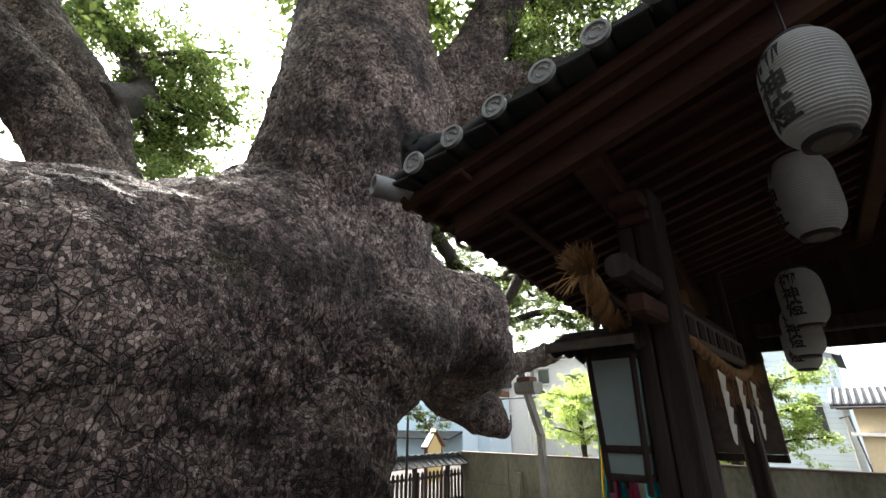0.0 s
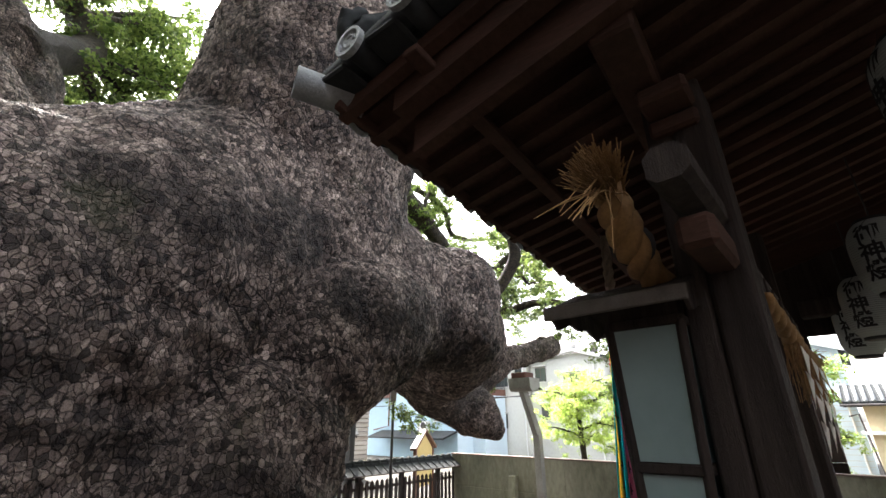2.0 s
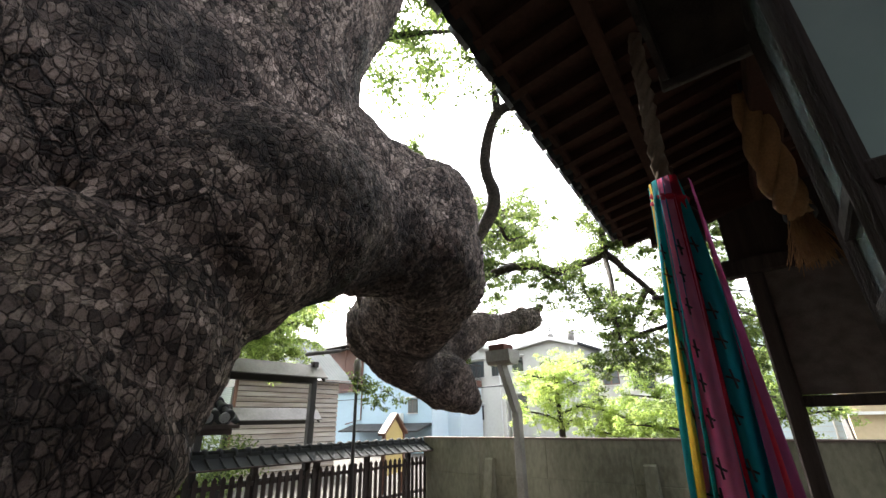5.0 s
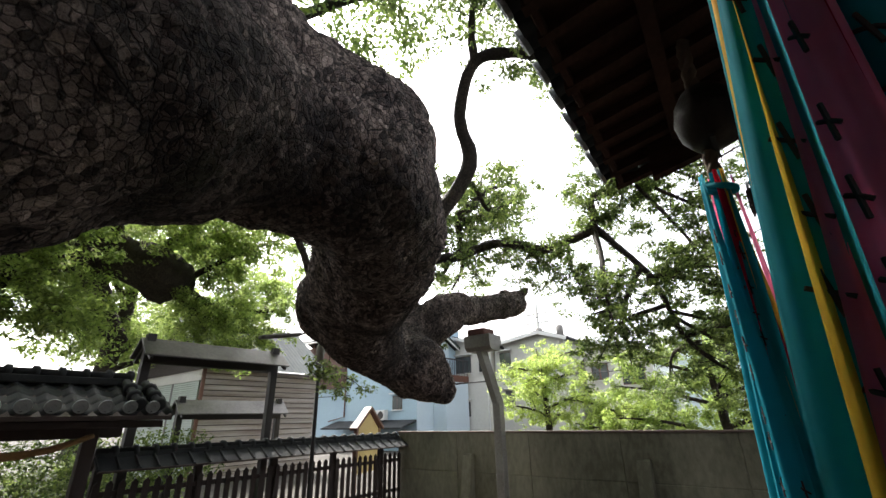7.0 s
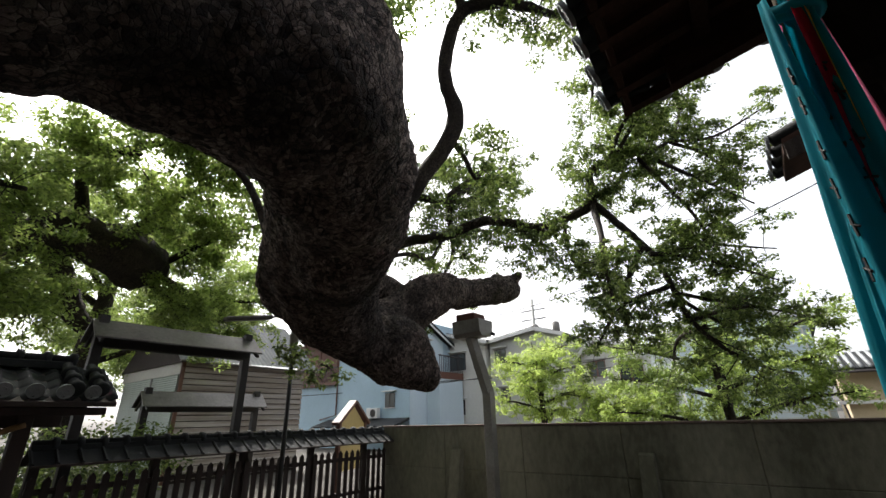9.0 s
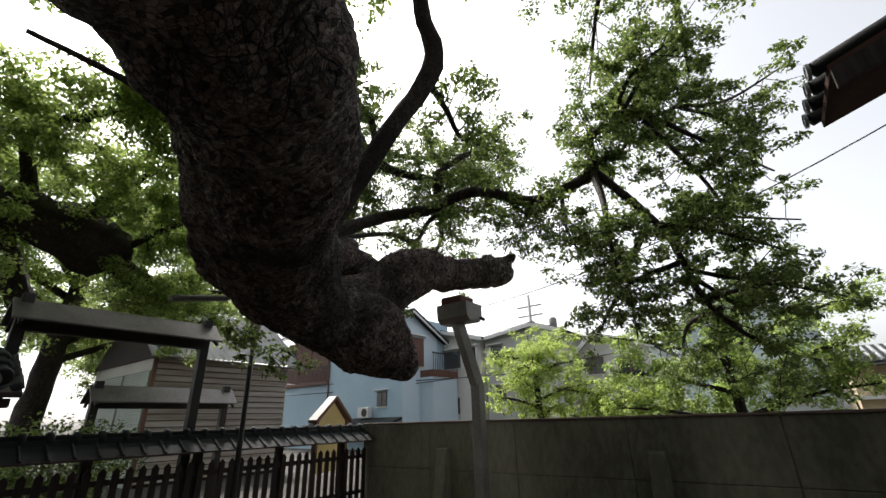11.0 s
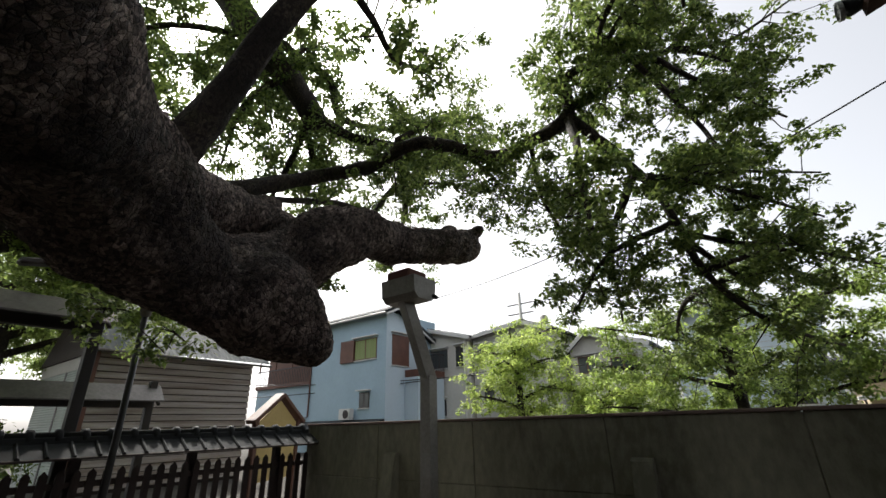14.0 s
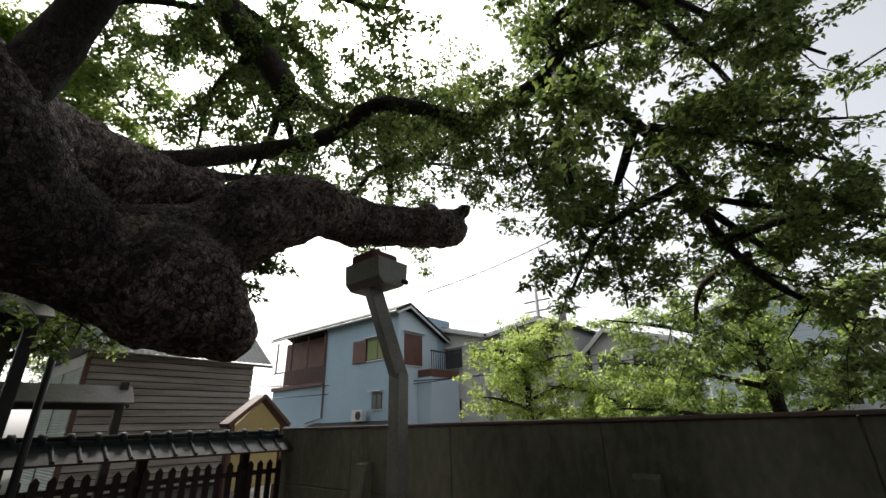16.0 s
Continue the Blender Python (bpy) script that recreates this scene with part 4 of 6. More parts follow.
leafy_tree("small_tree", "low sunlit shrub-like tree with yellow-green leaves along the lane", (17.6, 6.0, 0),
           [[(17.6, 6.0, -0.2, 0.10), (17.6, 6.0, 0.9, 0.08), (17.7, 6.1, 1.9, 0.04), (17.7, 6.2, 2.6, 0.02)]] +
           [[(17.6, 6.0, 0.9 + 0.15 * k, 0.04), (17.6 + 0.7 * math.cos(2.4 * k), 6.0 + 0.9 * math.sin(2.4 * k), 1.3 + 0.15 * k, 0.03), (17.6 + 1.3 * math.cos(2.4 * k), 6.0 + 1.9 * math.sin(2.4 * k), 1.5 + 0.15 * k, 0.012)] for k in range(8)],
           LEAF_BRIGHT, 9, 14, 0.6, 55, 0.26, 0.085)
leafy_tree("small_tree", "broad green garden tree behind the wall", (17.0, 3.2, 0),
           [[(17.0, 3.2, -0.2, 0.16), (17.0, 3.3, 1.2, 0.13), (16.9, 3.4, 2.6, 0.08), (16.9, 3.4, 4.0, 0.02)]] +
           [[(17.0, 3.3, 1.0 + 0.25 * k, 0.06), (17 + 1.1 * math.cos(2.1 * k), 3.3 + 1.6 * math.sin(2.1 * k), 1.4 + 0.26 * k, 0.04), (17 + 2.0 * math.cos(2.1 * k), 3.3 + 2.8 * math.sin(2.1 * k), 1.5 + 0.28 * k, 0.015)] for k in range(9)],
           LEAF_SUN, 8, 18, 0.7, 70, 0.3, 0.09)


# unseen plain dark walls, added behind the path to block sky light
part("wall_west", boxes(((-5.3, -8.0, 0), (-5.0, 20.0, 11.0)), bevel=0), FENCE_WOOD)
part("wall_south", boxes(((-5.0, -8.3, 0), (9.5, -8.0, 6.5)), bevel=0), FENCE_WOOD)
for side_wall in ("wall_west", "wall_south"):
    tagged(bpy.data.objects[side_wall], "added unseen dark boarded wall that blocks sky light", "wall", kind="structure")


# ---- the branch prop ----
def branch_prop():
    t = thing("branch_prop", "bent galvanised steel prop post holding a limb in a cradle", "tree prop", (10.86, 6.5, 0))
    bm = bmesh.new()
    beam(bm, (0, 0, 0), (0.02, 0.0, 2.16), 0.17, 0.17)
    part("post", bm, STEEL, t)
    bm = bmesh.new()
    beam(bm, (0.02, 0.0, 2.13), (-0.36, 0.09, 3.16), 0.16, 0.17)
    part("arm", bm, STEEL, t)
    bm = bmesh.new()
    prism(bm, [(-0.56, 3.20), (-0.48, 3.13), (-0.20, 3.13), (-0.12, 3.20), (-0.10, 3.44), (-0.58, 3.44)], -0.25, 0.36, "y")
    part("cradle", bm, STEEL, t, "rounded pale steel cradle box")
    part("pad", boxes(((-0.54, -0.12, 3.44), (-0.14, 0.3, 3.58)), bevel=0.02), RUST, t, "rust-red pad under the limb")
    part("bolt", lathe(bmesh.new(), [(0.03, 0), (0.03, 0.07), (0.015, 0.09)], 8, pose(-0.2, -0.28, 3.2, 120, 0, 0)), DARK_STEEL, t)


branch_prop()


def lamp_post():
    t = thing("lamp_post", "thin black steel lamp post with a tube lamp on an arm", "lamp", (8.02, 8.6, 0))
    part("pole", tube(bmesh.new(), [(0, 0, 0, 0.042), (0, 0, 1.4, 0.036), (0, 0, 3.0, 0.033)], 10), DARK_STEEL, t, smooth=True)
    part("shade", lathe(bmesh.new(), [(0.02, 2.82), (0.06, 2.86), (0.085, 3.12), (0.06, 3.22), (0.02, 3.26)], 12), STEEL, t, smooth=True)
    part("arm", tube(bmesh.new(), smooth_line([(0, 0, 3.2, 0.018), (-0.04, 0, 3.40, 0.018), (-0.25, 0, 3.42, 0.018), (-0.5, 0, 3.36, 0.018)], 4), 6), DARK_STEEL, t, smooth=True)
    bm = bmesh.new()
    beam(bm, (-0.48, 0, 3.36), (-1.25, 0, 3.21), 0.15, 0.07, 0.02)
    part("lamp_head", bm, TIN, t)


lamp_post()


def notice_frame(x0, x1, y, top, label, name="notice_frame", plank=0.34, foot=0.0, w=0.13):
    t = thing(name, label, "notice frame", ((x0 + x1) / 2, y, 0))
    h = (x1 - x0) / 2
    for s in (-1, 1):
        part("post", boxes(((s * h - w / 2, -w / 2, foot), (s * h + w / 2, w / 2, top + 0.12)), bevel=0.008), BLACK_WOOD, t)
    part("lintel", boxes(((-h - 0.05, -0.07, top - 0.36), (h + 0.05, 0.07, top - 0.16)), bevel=0.01), BLACK_WOOD, t)
    bm = bmesh.new()
    prism(bm, [(-plank, top - 0.27), (-0.01, top + 0.02), (plank, top - 0.27), (plank, top - 0.245), (0, top + 0.05), (-plank, top - 0.245)], -h - 0.14, h + 0.14, "x")
    part("roof_sheet", bm, TIN, t, "dented tin roof strip")
    for s in (-1, 1):
        part("gable_board", prism(bmesh.new(), [(-plank - 0.02, top - 0.30), (0, top - 0.02), (plank + 0.02, top - 0.30), (plank, top - 0.34), (0, top - 0.12), (-plank, top - 0.34)], s * (h + 0.05) - 0.02, s * (h + 0.05) + 0.02, "x"), BLACK_WOOD, t)
    return t


notice_frame(5.62, 7.93, 10.0, 3.18, "tall black wooden notice frame with a tin roof strip")
notice_frame(7.3, 9.7, 12.5, 2.34, "low empty notice frame with a tin roof strip", plank=0.3)


# ---- gate house roof beside the fence ----
def tiled_slope(owner, x0, x1, ridge_y, ridge_z, eave_y, eave_z, pitch=0.26, row=0.22, discs=True):
    """Rows of wavy tiles from ridge to eave, with round ends along the eave."""
    run = abs(eave_y - ridge_y)
    ang = math.degrees(math.atan2(ridge_z - eave_z, run))
    length = math.hypot(run, ridge_z - eave_z)
    n, side = int(length / row), (0 if eave_y < ridge_y else 180)
    for k in range(n):
        f = k / n
        y, z = ridge_y + (eave_y - ridge_y) * f, ridge_z + (eave_z - ridge_z) * f
        x = x0 + pitch / 2
        while x < x1:
            shared("pan_tile", PAN, owner, pose(x, y, z, 0, 0, side) @ pose(0, 0, 0, ang, 0, 0))
            x += pitch
    if discs:
        x = x0
        while x <= x1 + 0.01:
            s = 1 if side else -1
            shared("tile_disc", DISC, owner, pose(x, eave_y + s * 0.03, eave_z + 0.045, 0, 0, 180 if side else 0) @ pose(0, 0, 0, ang - 8, 0, 0))
            x += pitch


def gate_house():
    t = thing("gate_house", "small wooden gate with a grey tiled roof and straw rope", "gate")
    tiled_slope(t, 3.0, 5.55, 9.35, 2.42, 8.55, 2.05)
    tiled_slope(t, 3.0, 5.55, 9.35, 2.42, 10.15, 2.05)
    bm = bmesh.new()
    prism(bm, [(8.5, 1.98), (9.35, 2.38), (10.2, 1.98), (10.2, 1.93), (9.35, 2.30), (8.5, 1.93)], 2.9, 5.6, "x")
    part("roof_board", bm, FENCE_WOOD, t)
    part("ridge_course", boxes(((2.9, 9.26, 2.40), (5.25, 9.44, 2.50)), bevel=0.01), TILE, t)
    x = 2.9
    while x < 5.1:
        shared("ridge_tile", BARREL, t, pose(x, 9.35, 2.53, 0, 0, 0))
        x += 0.265
    for x in (5.42, 5.18):
        k = 0
        while k < 3:
            shared("ridge_tile", BARREL, t, pose(x, 9.2 - 0.22 * k, 2.44 - 0.105 * k, 0, 0, -90) @ pose(0, 0, 0, 0, 25, 0))
            k += 1
    for x in (4.95, 3.1):
        part("post", boxes(((x - 0.08, 9.27, 0), (x + 0.08, 9.43, 2.05)), bevel=0.01), FENCE_WOOD, t)
    part("lintel", boxes(((2.9, 9.29, 1.72), (5.3, 9.41, 1.88)), bevel=0.01), FENCE_WOOD, t)
    part("purlin", boxes(((2.95, 8.62, 1.84), (5.55, 8.70, 1.93)), bevel=0.01), FENCE_WOOD, t)
    bm = bmesh.new()
    tube(bm, smooth_line([(3.1, 9.2, 1.72, 0.03), (3.6, 9.18, 1.58, 0.045), (4.05, 9.18, 1.55, 0.05), (4.5, 9.18, 1.6, 0.045), (4.95, 9.2, 1.75, 0.03)], 6), 8, 0.3)
    part("straw_rope", bm, STRAW, t, "twisted straw rope", smooth=True)


gate_house()


# ---- signboard, shed ----
def signboard():
    t = thing("signboard", "ochre signboard with a dark gabled frame beyond the fence", "signboard", (11.7, 11.2, 0), rz=22)
    part("board", prism(bmesh.new(), [(-0.62, 0.6), (0.62, 0.6), (0.62, 1.66), (0, 2.08), (-0.62, 1.66)], -0.03, 0.03, "y"), YELLOW_BOARD, t)
    for s in (-1, 1):
        bm = bmesh.new()
        beam(bm, (0, 0, 2.2), (s * 0.86, 0, 1.66), 0.22, 0.08)
        part("gable_board", bm, BROWN_TRIM, t)
        part("post", boxes(((s * 0.7 - 0.05, -0.05, 0), (s * 0.7 + 0.05, 0.05, 1.74))), BROWN_TRIM, t)


signboard()


def shed():
    t = thing("shed", "weathered plank shed with a roller shutter and pale metal roof", "shed")
    x0, x1, y0, y1, e = 10.15, 15.0, 18.2, 23.5, 3.75
    part("wall", boxes(((x0 + 0.05, y0 + 0.05, 0), (x1 - 0.02, y1, e)), bevel=0), FENCE_WOOD, t)
    z = 0.1
    while z < e - 0.1:
        me_bm = bmesh.new()
        prism(me_bm, [(y0 + 0.045, z + 0.172), (y0 + 0.03, z + 0.172), (y0 - 0.018, z), (y0 + 0.045, z)], x0 + 0.1, x1, "x")
        part("plank", me_bm, PLANK, t)
        z += 0.195
    part("corner_board", boxes(((x0 - 0.02, y0 - 0.03, 0), (x0 + 0.1, y0 + 0.05, e))), BROWN_TRIM, t)
    part("lintel_board", boxes(((x0 - 0.03, y0 + 0.05, 3.35), (x0 + 0.05, y1, e + 0.1))), WHITE_WALL, t)
    z = 0.05
    rib = bmesh.new()
    tube(rib, [(0, y0 + 0.2, 0, 0.045), (0, y1 - 0.2, 0, 0.045)], 8)
    first = part("shutter_slat", rib, SHUTTER, t, "pale green roller shutter slat")
    first.location = (x0 + 0.03, 0, z)
    while z < 3.3:
        z += 0.075
        shared("shutter_slat", first.data, t, pose(x0 + 0.03, 0, z))
    part("guide", boxes(((x0 - 0.03, y0 + 2.3, 0), (x0 + 0.0, y0 + 2.42, 3.35))), TIN, t)
    rise = 2.2
    bm = bmesh.new()
    n = 64
    rows = []
    for f in (0.0, 1.0):
        rows.append([bm.verts.new((x0 - 0.25 + (x1 + 0.75 - x0) * k / n, y0 - 0.35 + (y1 - y0) * 0.55 * f, e + 0.02 + rise * f + 0.02 * (k % 2))) for k in range(n + 1)])
    for k in range(n):
        bm.faces.new((rows[0][k], rows[0][k + 1], rows[1][k + 1], rows[1][k]))
    bmesh.ops.solidify(bm, geom=bm.faces[:], thickness=0.02)
    part("roof", bm, SHEET, t, "pale corrugated metal roof")
    part("gable", prism(bmesh.new(), [(y0 - 0.2, e - 0.02), (y0 + (y1 - y0) * 0.5, e + rise - 0.08), (y1 + 0.1, e - 0.02)], x0 - 0.1, x0 - 0.02, "x"), FENCE_WOOD, t)
    part("gutter", tube(bmesh.new(), [(x0 - 0.25, y0 - 0.38, e, 0.045), (x1 + 0.5, y0 - 0.38, e - 0.06, 0.045)], 8), TIN, t)


shed()


# ---- houses beyond the wall ----
def pane_window(owner, plane, at, u, z0, z1, frames=2, trim=None, fill=None, hood=True):
    """A window on a house face. plane: 'x' or 'y' face at that value; u: its stretch along the face."""
    trim, fill = trim or DARK_TRIM, fill or PANE

    def bx(d0, d1, u0, u1, a, b):
        lo, hi = ((at - d1, u0, a), (at - d0, u1, b)) if plane == "x" else ((u0, at - d1, a), (u1, at - d0, b))
        return boxes((lo, hi), bevel=0.004)
    w = part("window", bx(-0.02, 0.03, u[0], u[1], z0, z1), trim, owner)
    n = frames
    for k in range(n):
        a, b = u[0] + (u[1] - u[0]) * k / n + 0.05, u[0] + (u[1] - u[0]) * (k + 1) / n - 0.05
        part("pane", bx(0.032, 0.038, a, b, z0 + 0.06, z1 - 0.06), fill, w)
    part("sill", bx(0.0, 0.10, u[0] - 0.04, u[1] + 0.04, z0 - 0.06, z0 - 0.004), WHITE_METAL, w)
    if hood:
        part("hood", bx(0.0, 0.28, u[0] - 0.12, u[1] + 0.12, z1 + 0.10, z1 + 0.17), WHITE_METAL, w)
    return w


def blue_house():
    t = thing("house", "two-storey pale blue rendered house with brown shutters and tiled roof", "house")
    X, Y, E = 25.5, 21.6, 8.3
    part("wall", boxes(((X, Y + 0.02, 0), (X + 5, Y + 7.3, E)), bevel=0), BLUE_WALL, t)
    # the end faces catch more daylight; that is put into their paler blue
    part("side_wall", prism(bmesh.new(), [(X + 0.02, 0), (X + 3.6, 0), (X + 3.6, 7.1), (X + 0.6, E + 0.05), (X + 0.02, E - 0.1)], Y - 0.03, Y + 0.015, "y"), BLUE_LIGHT, t, "blue rendered end wall, its brighter daylight put into the colour")
    bm = bmesh.new()
    prism(bm, [(X - 0.5, E - 0.25), (X + 0.6, E + 0.28), (X + 4.4, 6.75), (X + 4.4, 6.95), (X + 0.6, E + 0.48), (X - 0.5, E - 0.05)], Y - 0.5, Y + 14, "y")
    part("roof", bm, TILE, t, "grey tiled roof")
    part("verge_board", prism(bmesh.new(), [(X - 0.5, E - 0.40), (X + 0.6, E + 0.13), (X + 4.4, 6.6), (X + 4.4, 6.72), (X + 0.6, E + 0.27), (X - 0.5, E - 0.26)], Y - 0.52, Y - 0.46, "y"), WHITE_METAL, t)
    part("gutter", tube(bmesh.new(), [(X - 0.55, Y - 0.4, E - 0.22, 0.07), (X - 0.55, Y + 14, E - 0.22, 0.07)], 8), WHITE_METAL, t)
    w = pane_window(t, "x", X, (22.4, 24.4), 5.45, 6.75, 2, BROWN_TRIM, CURTAIN)
    part("shutter_box", boxes(((X - 0.14, 24.42, 5.38), (X - 0.002, 25.7, 6.8))), BROWN_TRIM, w, "brown shutter box")
    pane_window(t, "x", X, (22.9, 23.8), 2.55, 3.45, 2, DARK_TRIM, PANE)
    pane_window(t, "y", Y - 0.03, (X + 0.5, X + 2.1), 5.0, 6.9, 2, BROWN_TRIM, BROWN_TRIM)
    ac = part("air_conditioner", boxes(((X - 0.5, 24.1, 1.9), (X - 0.12, 25.1, 2.55)), bevel=0.02), WHITE_METAL, t, "white outdoor air-conditioner unit")
    part("fan_grille", lathe(bmesh.new(), [(0.25, 0), (0.25, 0.02), (0.18, 0.02), (0.17, 0.004), (0.06, 0.004), (0.05, 0.03), (0.001, 0.03)], 20, pose(X - 0.5, 24.45, 2.22, 0, -90, 0)), DARK_TRIM, ac)
    # recessed veranda at the far end
    part("veranda_wall", boxes(((X + 0.9, Y + 7.3, 0), (X + 5, Y + 14, E - 0.3)), bevel=0), BROWN_TRIM, t)
    part("lower_wall", boxes(((X + 0.1, Y + 7.3, 0), (X + 0.9, Y + 14, 4.3)), bevel=0), BLUE_WALL, t)
    part("balcony_floor", boxes(((X - 0.1, Y + 7.32, 4.3), (X + 0.95, Y + 14, 4.55))), BROWN_TRIM, t)
    for k in range(34):
        part("baluster", boxes(((X - 0.05, Y + 7.4 + 0.2 * k, 4.55), (X - 0.02, Y + 7.43 + 0.2 * k, 5.6)), bevel=0), DARK_TRIM, t)
    part("handrail", boxes(((X - 0.07, Y + 7.35, 5.6), (X, Y + 14, 5.68))), DARK_TRIM, t)
    for k in range(4):
        part("veranda_post", boxes(((X - 0.06, Y + 7.4 + 2.1 * k, 5.68), (X + 0.04, Y + 7.5 + 2.1 * k, E - 0.3))), BROWN_TRIM, t)
    part("pipe", tube(bmesh.new(), [(X - 0.06, Y + 7.2, E - 0.3, 0.05), (X - 0.06, Y + 7.2, 2.2, 0.05), (X - 0.06, Y + 9.0, 1.9, 0.05)], 6), BROWN_TRIM, t)
    # balcony on the end wall
    b = part("balcony", boxes(((X + 1.7, Y - 1.2, 4.3), (X + 4.4, Y - 0.05, 4.75))), BROWN_TRIM, t, "balcony with a red-brown fascia")
    part("balcony_wall", boxes(((X + 1.7, Y - 1.15, 0), (X + 4.35, Y - 0.05, 4.3)), bevel=0), BLUE_LIGHT, t)
    for k in range(14):
        part("baluster", boxes(((X + 1.75 + 0.2 * k, Y - 1.16, 4.75), (X + 1.78 + 0.2 * k, Y - 1.13, 5.8)), bevel=0), DARK_TRIM, b)
    part("handrail", boxes(((X + 1.7, Y - 1.19, 5.8), (X + 4.4, Y - 1.1, 5.88))), DARK_TRIM, b)
    part("lean_to_roof", prism(bmesh.new(), [(X - 1.5, 1.45), (X, 1.9), (X, 1.75), (X - 1.5, 1.35)], Y, Y + 8, "y"), TILE, t)


blue_house()


def plain_house(label, x, y0, y1, depth, eave, peak, wall, windows, roof=None, shift=0.5, trim=None):
    """A house that turns its gable end to the shrine."""
    t = thing("house", label, "house")
    ym = y0 + (y1 - y0) * shift
    part("wall", prism(bmesh.new(), [(y0, 0), (y1, 0), (y1, eave), (ym, peak), (y0, eave)], x, x + depth, "x"), wall, t)
    bm = bmesh.new()
    k = (peak - eave) / (y1 - ym)
    k2 = (peak - eave) / (ym - y0)
    prism(bm, [(y0 - 0.4, eave - 0.4 * k2 + 0.02), (ym, peak + 0.02), (y1 + 0.4, eave - 0.4 * k + 0.02), (y1 + 0.4, eave - 0.4 * k + 0.18), (ym, peak + 0.2), (y0 - 0.4, eave - 0.4 * k2 + 0.18)], x - 0.4, x + depth + 0.4, "x")
    part("roof", bm, roof or TILE, t)
    for a, b in (((y0 - 0.4, eave - 0.4 * k2), (ym, peak)), ((ym, peak), (y1 + 0.4, eave - 0.4 * k))):
        bm = bmesh.new()
        beam(bm, (x - 0.43, a[0], a[1] + 0.02), (x - 0.43, b[0], b[1] + 0.02), 0.05, 0.24, 0.01)
        part("verge_board", bm, WHITE_METAL, t)
    for u0, u1, z0, z1 in windows:
        pane_window(t, "x", x, (u0, u1), z0, z1, 2, trim or DARK_TRIM)
    part("pipe", tube(bmesh.new(), [(x - 0.08, y0 + 0.3, eave - 0.2, 0.05), (x - 0.08, y0 + 0.3, 0, 0.05)], 6), WHITE_METAL, t)
    return t


plain_house("off-white rendered two-storey house with a shallow roof", 30.0, 18.5, 22.4, 8, 6.8, 7.6, WHITE_WALL, [(20.2, 21.6, 5.0, 6.2), (18.8, 19.5, 5.0, 6.3), (20.4, 21.2, 2.0, 3.0)], shift=0.8)
plain_house("grey rendered house with small windows", 30.3, 13.0, 18.3, 8, 6.7, 7.2, GREY_WALL, [(16.9, 17.6, 2.6, 3.6), (14.2, 15.6, 4.4, 5.6), (17.0, 17.9, 5.2, 6.2)], shift=0.3)
plain_house("white rendered house with shuttered upper windows", 32.0, 8.2, 12.4, 8, 5.4, 6.3, WHITE_WALL, [(10.9, 12.0, 4.0, 5.0), (8.7, 10.1, 3.6, 4.8)], trim=BROWN_TRIM, shift=0.75)
plain_house("tall pale blue-white clapboard house", 31.0, 0.6, 6.6, 9, 5.9, 7.1, BLUE_LIGHT, [(3.6, 4.8, 4.6, 5.7), (1.6, 3.0, 1.9, 3.2), (4.3, 5.3, 1.9, 3.2)], shift=0.55)


def clapboards():
    t = [o for o in scene.objects if o.get("label", "").startswith("tall pale blue-white")][0]
    for k in range(22):
        part("siding_joint", boxes(((30.985, 0.65, 0.4 + 0.25 * k), (30.999, 6.55, 0.42 + 0.25 * k)), bevel=0), GREY_WALL, t)


clapboards()


def tiled_house():
    t = thing("house", "beige rendered house under a low grey tiled roof with snow-white rim", "house")
    x, y = 26.3, 1.0
    part("wall", boxes(((x + 0.6, y - 8, 0), (x + 4.4, y - 0.6, 3.2)), bevel=0), BEIGE_WALL, t)
    part("plinth", boxes(((x + 0.25, y - 8, 1.9), (x + 0.62, y - 0.3, 2.02))), WHITE_METAL, t)
    bm = bmesh.new()
    prism(bm, [(x - 0.1, 3.05), (x + 2.4, 3.85), (x + 4.6, 3.05), (x + 4.6, 3.17), (x + 2.4, 3.97), (x - 0.1, 3.17)], y - 8.5, y + 0.1, "y")
    part("roof", bm, TILE, t)
    k = 0
    while k < 30:
        yy = y + 0.02 - 0.26 * k
        tb = bmesh.new()
        tube(tb, [(x - 0.14, yy, 3.19, 0.065), (x + 2.3, yy, 3.95, 0.065)], 8)
        part("cover_tile", tb, TILE_FACE, t, smooth=True)
        k += 1
    part("gutter", tube(bmesh.new(), [(x - 0.2, y - 8, 3.03, 0.05), (x - 0.2, y + 0.1, 3.03, 0.05)], 8), DARK_TRIM, t)
    part("downpipe", tube(bmesh.new(), [(x - 0.2, y - 0.1, 2.6, 0.035), (x + 0.4, y - 0.4, 2.7, 0.035), (x + 0.55, y - 0.62, 0, 0.035)], 6), DARK_TRIM, t)


tiled_house()


def hedge():
    t = thing("hedge", "clipped dark green hedge along the lane behind the wall", "hedge", (17.5, 5, 0))
    lv = Leaves(77)
    for k in range(60):
        lv.clump((0.3 * math.sin(k), -6 + 0.22 * k, 0.55 + 0.25 * math.sin(1.7 * k)), 0.5, 130, 0.07)
    ob = lv.build("leaves", HEDGE, t)
    part("stem", tube(bmesh.new(), [(0, 0, 0, 0.05), (0, 0.1, 0.7, 0.02)], 6), BRANCH_BARK, t)


hedge()


